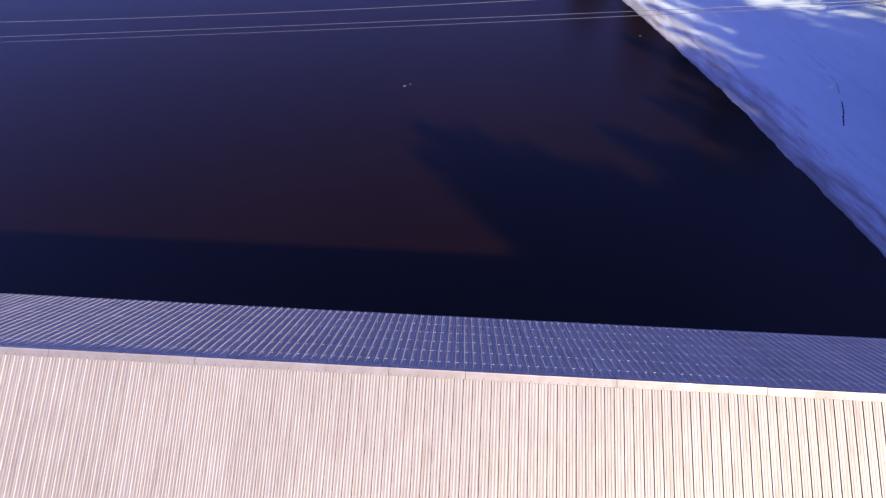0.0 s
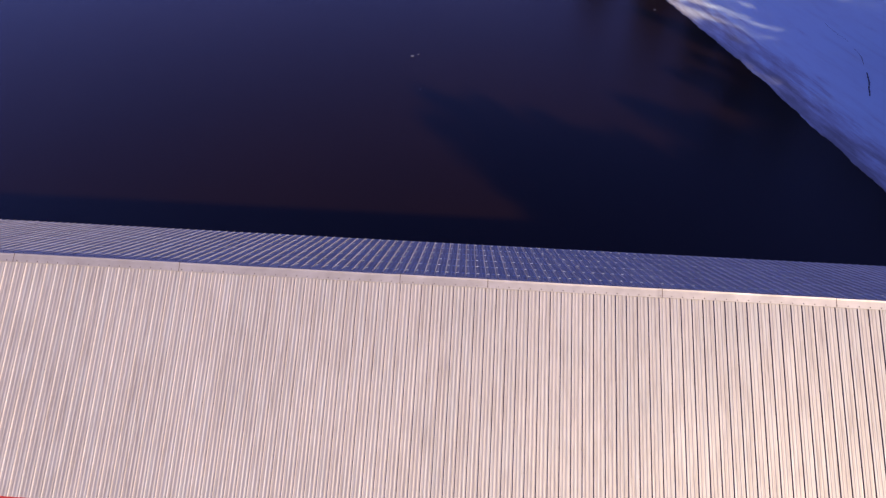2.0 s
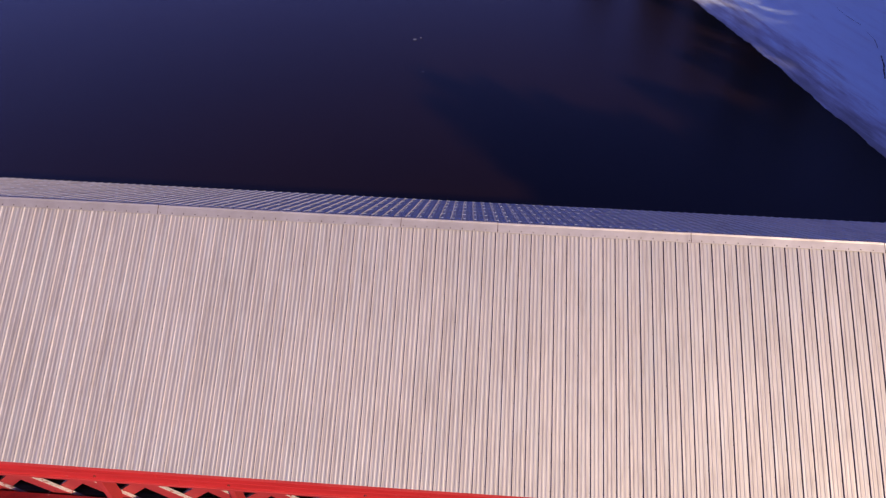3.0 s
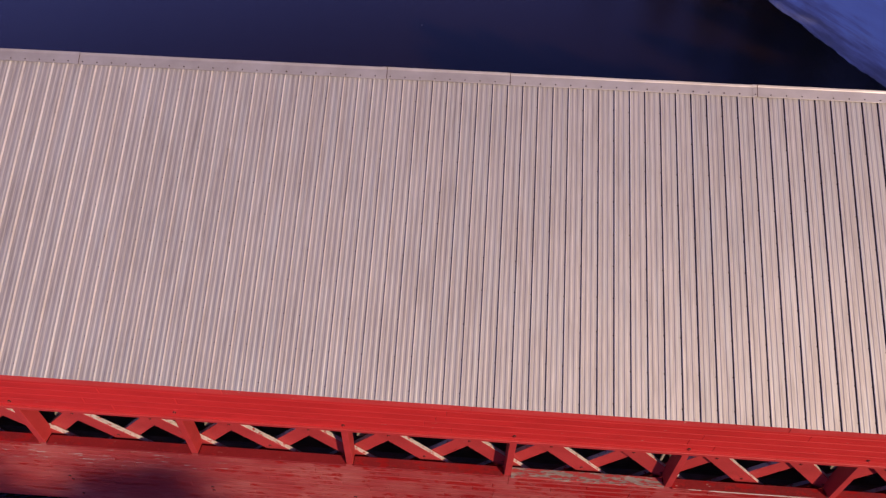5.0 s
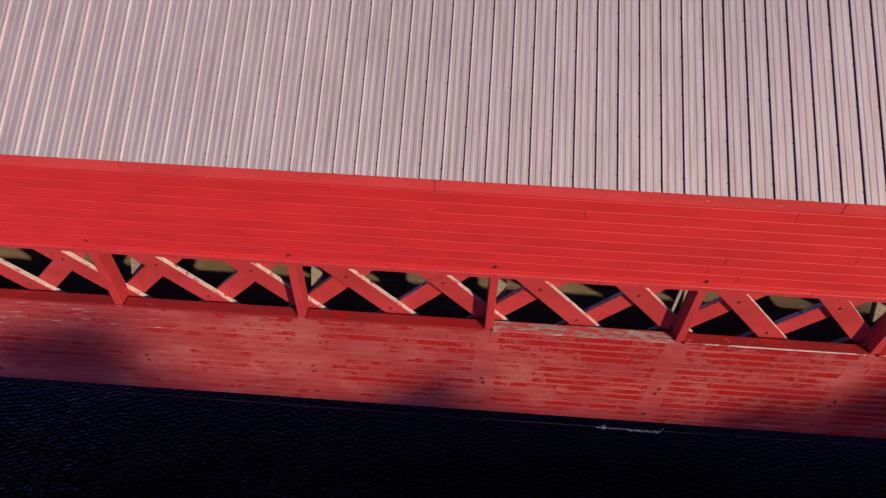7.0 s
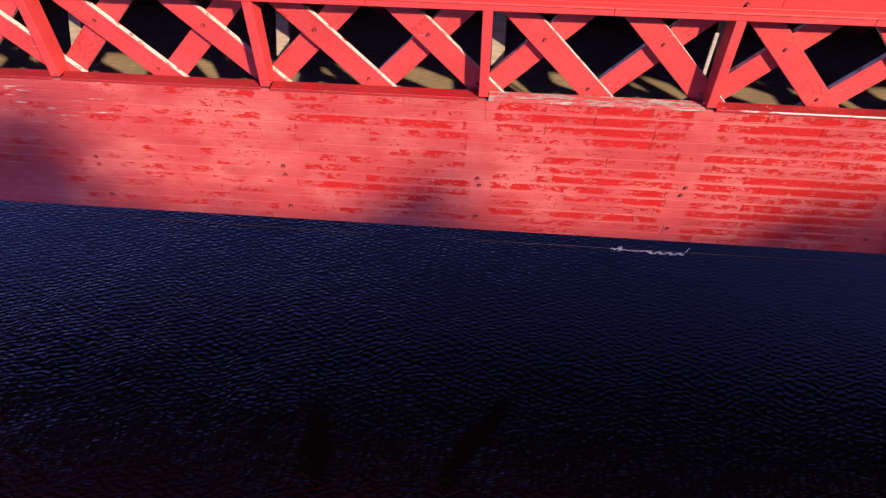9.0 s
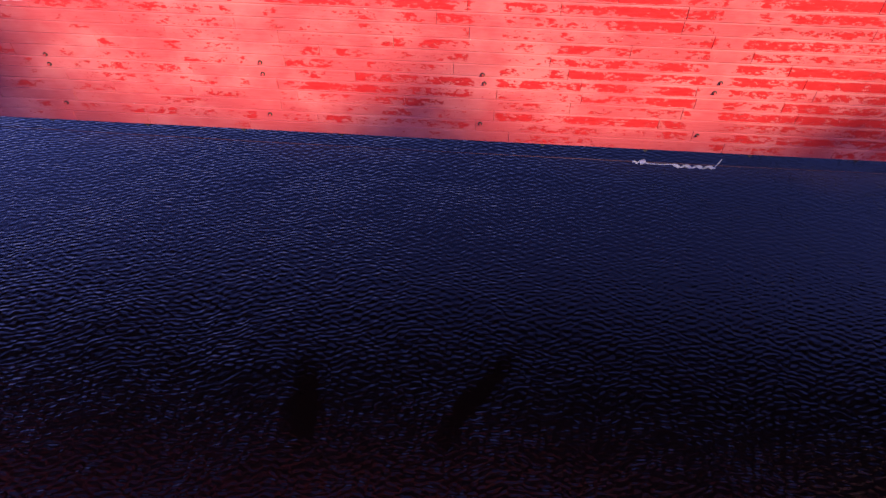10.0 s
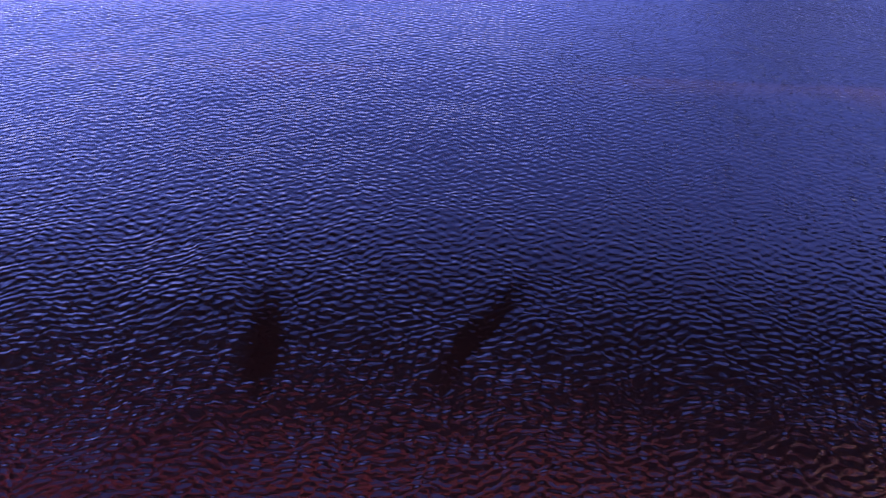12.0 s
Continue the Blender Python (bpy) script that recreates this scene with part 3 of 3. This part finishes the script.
# lattice planks, two layers crossing at 45 degrees, ends left pointed below the siding
LOW, HIGH = 5.025, 9.70


def plank_mesh(mat):
    """A plank along its own x, its foot at the origin."""
    bm = bmesh.new()
    ln = (HIGH - LOW) * math.sqrt(2)
    box(bm, 0.9, ln, 0, 0.07, -0.127, 0.127)
    bm.normal_update()
    for f in bm.faces:
        f.material_index = 1 if abs(f.normal.y) < 0.5 else 0
    bmesh.ops.bevel(bm, geom=bm.edges[:], offset=0.005, segments=1, affect="EDGES", profile=0.5)
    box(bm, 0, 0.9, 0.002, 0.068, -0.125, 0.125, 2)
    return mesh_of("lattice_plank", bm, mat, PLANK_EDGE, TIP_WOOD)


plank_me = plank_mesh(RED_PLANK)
Y_FRONT, Y_BACK = 0.17, 0.245
n0, n1 = math.floor((X0 + 1) / 1.22), math.ceil((X1 - 1) / 1.22)
for n in range(n0, n1):
    xf = 0.385 + (7.92 - LOW) + 1.22 * n           # "\" planks lean to the left going up
    xb = 0.145 - (7.16 - LOW) + 1.22 * n
    for x, y, up in ((xf, Y_FRONT, -1), (xb, Y_BACK, 1)):
        if X0 + 0.3 < x < X1 - 0.3 and X0 < x + up * (HIGH - LOW) < X1:
            for side in (0, 1):
                m = Matrix.Translation((x, y, LOW)) @ Matrix.Rotation(radians(-45 if up > 0 else -135), 4, "Y")
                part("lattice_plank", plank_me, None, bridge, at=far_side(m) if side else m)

# timbers inside: chords, floor, beams, ties and knee braces
def timber(name, x0, x1, y0, y1, z0, z1, mat, parent=bridge):
    return part(name, bevel_box(x0, x1, y0, y1, z0, z1, 0.008), mat, parent)


for y0 in (0.33, WIDTH - 0.45):
    for z0 in (5.25, 6.40, 9.25):
        timber("chord", X0, X1, y0, y0 + 0.12, z0, z0 + 0.28, TAN_WOOD)
floor_bm = bmesh.new()
y = 0.5
while y < WIDTH - 0.6:
    x = X0 - 3 * rnd.random()
    while x < X1:
        e = x + rnd.choice([3.0, 3.66, 4.27])
        box(floor_bm, max(x, X0) + 0.003, min(e, X1) - 0.003, y + 0.004, y + 0.216, 5.63, 5.71 + rnd.uniform(-0.004, 0.004))
        x = e
    y += 0.22
ob = part("floor_planks", floor_bm, FLOOR_WOOD, bridge, "worn tan plank floor")
ob["kind"] = "stuff"
beam_me = mesh_of("floor_beam", bevel_box(-0.1, 0.1, 0.4, WIDTH - 0.4, 5.18, 5.60, 0.01), DARK_WOOD)
tie_me = mesh_of("tie_beam", bevel_box(-0.08, 0.08, 0.3, WIDTH - 0.3, 9.65, 9.85, 0.01), DARK_WOOD)
knee = bevel_box(-0.075, 0.075, -0.05, 0.05, 0, 2.2, 0.008)
bmesh.ops.transform(knee, matrix=Matrix.Translation((0, 0.40, 7.25)) @ Matrix.Rotation(radians(-30), 4, "X"), verts=knee.verts[:])
knee_me = mesh_of("knee_brace", knee, TAN_WOOD)
for k in range(kmin, kmax):
    x = k * BAY
    part("floor_beam", beam_me, None, bridge, at=Matrix.Translation((x, 0, 0)))
    part("floor_beam", beam_me, None, bridge, at=Matrix.Translation((x + BAY / 2, 0, 0)))
    part("tie_beam", tie_me, None, bridge, at=Matrix.Translation((x + 0.2, 0, 0)))
    for side in (0, 1):
        m = Matrix.Translation((x + 0.13, 0, 0))
        part("knee_brace", knee_me, None, bridge, at=far_side(m) if side else m)

# a loose pale batten standing inside one bay
part("batten", bevel_box(2.375, 2.418, 0.37, 0.40, 6.69, 7.75, 0.004), GREY_WOOD, bridge, "bare grey batten")

# bolts: square washers with a nut, coloured dark to paint the shadow ring round it
bolt_bm = bmesh.new()
bmesh.ops.create_cone(bolt_bm, cap_ends=True, segments=8, radius1=0.027, radius2=0.023, depth=0.010,
                      matrix=Matrix.Translation((0, -0.005, 0)) @ Matrix.Rotation(math.pi / 2, 4, "X"))
bmesh.ops.create_cone(bolt_bm, cap_ends=True, segments=6, radius1=0.013, radius2=0.011, depth=0.020,
                      matrix=Matrix.Translation((0, -0.020, 0)) @ Matrix.Rotation(math.pi / 2, 4, "X"))
bolt_bm.normal_update()
for f in bolt_bm.faces:
    f.material_index = 1 if f.calc_center_median().y < -0.012 else 0
bolt_me = mesh_of("bolt", bolt_bm, IRON_SHADE, RED_TRIM)
for k in range(-5, 5):
    x = k * BAY
    for dx, z in ((0.0, 8.248), (0.01 + rnd.uniform(-0.03, 0.03), 5.985), (0.01, 5.875), (-0.01, 5.35)):
        part("bolt", bolt_me, None, bridge, at=Matrix.Translation((x + dx, -0.022, z + rnd.uniform(-0.02, 0.02))))
for n in range(-9, 9):
    part("bolt", bolt_me, None, bridge, at=Matrix.Translation((0.385 + 0.22 + 1.22 * n, Y_FRONT, 7.70)) @ Matrix.Scale(0.8, 4))
    part("bolt", bolt_me, None, bridge, at=Matrix.Translation((0.385 + 0.76 + 1.22 * n, Y_FRONT, 7.15)) @ Matrix.Scale(0.8, 4))

# stone abutments under both ends
STONE = bare_wood("abutment_stone", (0.22, 0.21, 0.20), (0.34, 0.33, 0.31))
for nm, a, b in (("abutment", X0 - 1, X0 + 2.5), ("abutment", X1 - 2.5, X1 + 1)):
    bm = bmesh.new()
    for r in range(13):
        z = -1.0 + r * 0.5
        for c in range(5):
            y = -0.3 + c * 1.24
            box(bm, a, b, y + 0.01, y + 1.23, z + 0.01, min(z + 0.49, 5.1))
    tagged(new(nm, mesh_of(nm, bm, STONE)), "grey stone bridge abutment on the snowy bank", "abutment")


# ---- cable below the wall, with a torn white wrapping ----
def tube(name, pts, radius, mat, segs=8):
    cu = bpy.data.curves.new(name, "CURVE")
    cu.dimensions, cu.bevel_depth, cu.bevel_resolution = "3D", radius, 1
    sp = cu.splines.new("POLY")
    sp.points.add(len(pts) - 1)
    for p, co in zip(sp.points, pts):
        p.co = (*co, 1)
    tmp = bpy.data.objects.new(name, cu)
    me = bpy.data.meshes.new_from_object(tmp)
    bpy.data.objects.remove(tmp)
    me.name = name
    me.materials.clear()
    me.materials.append(mat)
    me.shade_smooth()
    return me


CABLE = Mat("dark_red_cable", 0.6).color((0.05, 0.012, 0.010)).m
WIRE = Mat("aluminium_wire", 0.4, 0.7).color((0.36, 0.34, 0.34)).m
TAPE = Mat("white_plastic_wrap", 0.4).color((0.27, 0.27, 0.30)).m


def hang(x):
    return 4.975 + 0.00085 * (x - 0.3) ** 2


pts = [(X0 + 1 + i * 0.5, -0.08, hang(X0 + 1 + i * 0.5)) for i in range(int((X1 - X0 - 2) / 0.5) + 1)]
cable = tagged(new("hanging_cable", tube("hanging_cable", pts, 0.0045, CABLE)), "thin dark red cable strung below the bridge wall", "cable")

wrap = bmesh.new()


def ribbon(bm, f, n, w):
    prev = None
    for i in range(n + 1):
        c, d = f(i / n)
        a, b = bm.verts.new(c - d * w * 0.5), bm.verts.new(c + d * w * 0.5)
        if prev:
            bm.faces.new((prev[0], a, b, prev[1]))
        prev = (a, b)


def folds(t):
    """Tape folded to and fro below the cable."""
    x = 2.26 + 0.46 * t
    w = (3.5 * t) % 1.0
    drop = 0.052 * (w / 0.6 if w < 0.6 else (1 - w) / 0.4)
    return Vector((x, -0.085, hang(x) - 0.004 - drop)), Vector((1, 0.15, 0.1)).normalized()


def slack(t):
    x = 1.90 + 0.37 * t
    return Vector((x, -0.085, hang(x) - 0.012 * math.sin(math.pi * t) - 0.006)), Vector((0.1, 0.2, 1)).normalized()


def knot(t):
    a = t * math.tau * 1.5
    return Vector((1.885 + 0.02 * t, -0.08 + 0.03 * math.cos(a), hang(1.9) + 0.03 * math.sin(a))), Vector((1, 0.2 * math.cos(a), 0.4)).normalized()


def tail(t):
    x = 1.78 + 0.10 * t
    return Vector((x, -0.09, hang(x) + 0.012 * math.sin(9 * t))), Vector((0, 0.3, 1)).normalized()


def flag(t):
    return Vector((2.72 + 0.05 * t, -0.09, hang(2.72) - 0.03 + 0.13 * t)), Vector((1, 0.3, -0.2)).normalized()


ribbon(wrap, folds, 70, 0.060)
ribbon(wrap, slack, 14, 0.011)
ribbon(wrap, knot, 24, 0.045)
ribbon(wrap, tail, 10, 0.02)
ribbon(wrap, flag, 5, 0.014)
wob = new("plastic_wrap", mesh_of("plastic_wrap", wrap, TAPE))
sol = wob.modifiers.new("thick", "SOLIDIFY")
sol.thickness = 0.002
tagged(wob, "torn white plastic strip wound round the cable", "plastic strip")

# ---- power lines over the river ----
for y0, a, z0, b, c in ((21.86, -0.0625, 11.64, 0.113, 0.0002), (22.41, 0.0024, 11.64, 0.082, 0.0001), (19.66, -0.0114, 13.39, 0.0985, 0.0007)):
    pts = [(x, y0 + a * x, z0 + b * x + c * x * x) for x in range(-62, 53, 2)]
    tagged(new("power_line", tube("power_line", pts, 0.0105, WIRE)), "thin grey overhead power line across the river", "power line", "power lines")
for x, h in ((-62, 14.2), (52, 23.0)):
    bm = bmesh.new()
    bmesh.ops.create_cone(bm, cap_ends=True, segments=12, radius1=0.16, radius2=0.11, depth=h, matrix=Matrix.Translation((x, 21.0, h / 2)))
    pole = thing("utility_pole", "weathered wooden utility pole on the snowy bank", "pole")
    part("shaft", bm, TAN_WOOD, pole)
    part("crossarm", bevel_box(x - 0.06, x + 0.06, 18.6, 25.6, h - 1.9, h - 1.75), TAN_WOOD, pole)

# ---- crack in the ice ----
bm = bmesh.new()
prev = None
for i in range(60):
    t = i / 59
    x = 25.75 + 2.2 * math.sin(min(1, t * 1.15) * math.pi * 0.62) - 0.7 * max(0, t - 0.55) + 0.18 * noise.noise((t * 9, 2, 2))
    y = 34.0 + 12.2 * t
    w = (0.045 if t < 0.28 else 0.022 if t < 0.5 else 0.014) * (0.6 + 0.8 * rnd.random())
    z = land(x - right_edge(y), y) + 0.012
    a, b, d = bm.verts.new((x - w, y, z)), bm.verts.new((x + w, y, z)), bm.verts.new((x, y, z - 0.006))
    if prev and not 0.30 < t < 0.40 and not 0.62 < t < 0.72:
        bm.faces.new((prev[0], prev[2], d, a))
        bm.faces.new((prev[2], prev[1], b, d))
    prev = (a, b, d)
tagged(new("ice_crack", mesh_of("ice_crack", bm, Mat("dark_crack_water", 0.3).color((0.02, 0.02, 0.03)).m)), "thin dark crack in the river ice", "crack")

# ---- trees of the right bank ----
BARK = bare_wood("conifer_bark", (0.05, 0.035, 0.028), (0.10, 0.075, 0.06))
NEEDLE = Mat("conifer_needles", 0.6)
NEEDLE.color(NEEDLE.ramp(NEEDLE.geo.outputs["Random Per Island"], [(0.0, (0.018, 0.032, 0.018)), (1.0, (0.045, 0.065, 0.03))]))


def conifer(seed, height, spread=0.21):
    r = random.Random(seed)
    tree = thing("conifer", "tall dark green conifer on the snowy bank", "tree", group="bank trees")
    bm = bmesh.new()
    bmesh.ops.create_cone(bm, cap_ends=True, segments=9, radius1=height * 0.014, radius2=0.02, depth=height, matrix=Matrix.Translation((0, 0, height / 2 - 0.3)))
    crown = bmesh.new()
    z = height * 0.16
    while z < height - 0.3:
        reach = (height - z) * spread * r.uniform(0.75, 1.2) + 0.25
        n = r.randint(4, 6)
        a0 = r.random() * math.tau
        for i in range(n):
            a = a0 + i * math.tau / n + r.uniform(-0.3, 0.3)
            ln = reach * r.uniform(0.65, 1.1)
            drop = r.uniform(0.1, 0.35)
            d = Vector((math.cos(a), math.sin(a), 0))
            tip = Vector((0, 0, z)) + d * ln - Vector((0, 0, drop * ln))
            side = d.cross(Vector((0, 0, 1)))
            b0 = Vector((0, 0, z))
            vs = [bm.verts.new(p) for p in (b0 + side * 0.03, b0 - side * 0.03, b0 + Vector((0, 0, 0.06)), tip)]
            for f in ((0, 1, 3), (1, 2, 3), (2, 0, 3)):
                bm.faces.new([vs[j] for j in f])
            steps = max(3, int(ln / 0.24))
            for s in range(1, steps + 1):
                t = s / steps
                c = b0.lerp(tip, t)
                wdt = (1 - t * 0.75) * ln * 0.36 + 0.08
                for sg in (-1, 1):
                    o = c + side * sg * wdt * r.uniform(0.7, 1.2) + d * r.uniform(0.05, 0.25) - Vector((0, 0, r.uniform(0.02, 0.22)))
                    m = c.lerp(o, 0.5) + Vector((0, 0, 0.05)) + d * 0.10
                    q = c.lerp(o, 0.55) - Vector((0, 0, 0.10)) - d * 0.08
                    crown.faces.new([crown.verts.new(p) for p in (c, q, o, m)])
        z += r.uniform(0.28, 0.46) * (0.6 + 0.4 * (height - z) / height) + 0.05
    part("trunk", bm, BARK, tree)
    part("crown", crown, NEEDLE.m, tree)
    return tree


kinds = [conifer(1, 21.0, 0.34), conifer(2, 22.5), conifer(3, 24.0, 0.27)]
spots = [(17.1, -26.5, 0, 1.299), (22.3, -26.5, 1, 1.166), (27.0, -26.5, 2, 1.094), (28.7, -26.5, 0, 1.294), (13.9, -27.0, 0, 1.339), (13.2, -27.5, 0, 1.349), (16.3, -26.8, 0, 1.289), (21.4, -26.8, 1, 1.135), (18.2, -28.3, 0, 1.31), (30.3, -26.5, 0, 1.319),
         (34.5, -20.0, 1, 1.0), (33.0, -16.0, 2, 0.90), (28.3, -7.5, 0, 1.36), (32.5, -4.0, 0, 1.12), (28.0, 2.0, 0, 0.9), (33.0, 3.0, 0, 0.85), (30.5, -1.0, 0, 0.98),
         (29.5, 8.5, 0, 0.70), (34.5, 10.0, 0, 0.70), (38.0, 13.0, 0, 0.82), (40.4, 16.0, 0, 1.15), (44.0, 26.0, 0, 1.05), (48.0, 34.0, 0, 0.62),
         (38.5, -6.0, 0, 1.15), (41.0, 5.0, 0, 1.15), (41.5, 32.0, 0, 1.0), (50.0, 22.0, 1, 1.05), (46.0, 12.0, 0, 1.15), (43.6, 55.0, 0, 0.75),
         (44.0, 37.0, 0, 0.55), (46.8, 29.5, 0, 1.2), (40.5, 26.5, 0, 1.0), (42.0, 20.8, 0, 1.02), (39.3, 18.0, 0, 0.95), (29.6, -4.3, 0, 1.12), (30.2, 5.0, 0, 0.8), (31.5, -9.5, 0, 1.2), (54.0, 30.0, 0, 0.75), (46.0, 66.0, 0, 0.9), (40.0, 73.0, 2, 0.9), (36.0, 79.0, 0, 0.95), (32.0, 87.0, 1, 1.0), (42.0, 83.0, 0, 1.0), (26.0, 95.0, 0, 0.9), (50.0, 75.0, 2, 1.0), (45.5, 5.1, 0, 1.2), (46.7, 7.8, 0, 1.2), (44.7, 2.8, 0, 1.2), (48.2, 10.8, 0, 1.2),
         (37.4, 51.0, 0, 0.55), (49.0, 53.0, 0, 1.2), (47.0, 61.0, 0, 1.1), (53.0, 60.0, 0, 1.2)]


def lie(x, y):
    return land(max(0, x - right_edge(y)), y) - 0.1


# unseen tall firs along the river bend, added to darken the water's reflection
for i in range(16):
    spots.append((8.0 + 2.6 * i, 84.0 + 5.0 * math.sin(2.1 * i) - 0.25 * i, i % 2 * 2, 0.40 + 0.90 * min(1.0, i / 13) + 0.08 * math.sin(4.7 * i)))
# an unseen stand, added so its tops shade one straight-edged tract of the river
for i in range(14):
    t = i / 13
    px, py = -4.6 + 23.0 * t, 33.0 - 9.0 * t + 0.8 * math.sin(3.7 * i)
    x, y = px + 36.0 * sun_dir.x / -sun_dir.y, py - 36.0
    spots.append((x, y, 0, (36.0 * sun_dir.z / -sun_dir.y - lie(x, y)) / 20.7))
# a second unseen row, added to shade the sunlit band near the ice
for i in range(9):
    t = i / 8
    px, py = 8.5 + 12.5 * t, 33.2 - 6.0 * t + 0.7 * math.sin(2.9 * i)
    x, y = px + 38.0 * sun_dir.x / -sun_dir.y, py - 38.0
    spots.append((x, y, 0, (38.0 * sun_dir.z / -sun_dir.y - lie(x, y)) / 20.7))
# unseen wood, added behind: two even rows, just shading the water under the bridge
for y0, shift in ((-30.5, 0.0), (-33.5, 0.65)):
    for i in range(28):
        x, y = 12.0 - 0.87 * (y0 + 30.5) + shift + 1.3 * i, y0 + 0.5 * math.sin(2.3 * i)
        tip = 5.0 + y * sun_dir.z / sun_dir.y + 0.18 * math.sin(5.1 * i + y0)
        spots.append((x, y, 0, (tip - lie(x, y)) / 20.7))
for i, (x, y, k, s) in enumerate(spots):
    m = Matrix.Translation((x, y, lie(x, y))) @ Matrix.Rotation(i * 2.4, 4, "Z")
    if i < 3:
        kinds[i].matrix_basis = m
        kinds[i].scale = (s, s, s)
    else:
        t = copy_thing(kinds[k], m)
        t.scale = (s, s, s)

# ---- bits of drifting ice ----
FLOE = bare_wood("grey_drift_ice", (0.10, 0.10, 0.11), (0.20, 0.20, 0.22), 0.4)
for x, y, w in ((-5.3, 37.4, 0.14), (-4.3, 32.5, 0.05), (-4.9, 37.7, 0.08), (14.2, 48.0, 0.10)):
    bm = bmesh.new()
    ring = [(x + w * (0.7 + 0.5 * rnd.random()) * math.cos(a), y + w * (0.6 + 0.5 * rnd.random()) * math.sin(a)) for a in (0, 0.8, 1.7, 2.5, 3.3, 4.2, 5.4)]
    low = [bm.verts.new((px, py, -0.02)) for px, py in ring]
    top = [bm.verts.new((px * 0.9 + x * 0.1, py * 0.9 + y * 0.1, 0.025)) for px, py in ring]
    bm.faces.new(top)
    bm.faces.new(low[::-1])
    for i in range(7):
        bm.faces.new((low[i], low[(i + 1) % 7], top[(i + 1) % 7], top[i]))
    tagged(new("ice_floe", mesh_of("ice_floe", bm, FLOE)), "small grey piece of ice drifting on the river", "ice floe", "drifting ice")
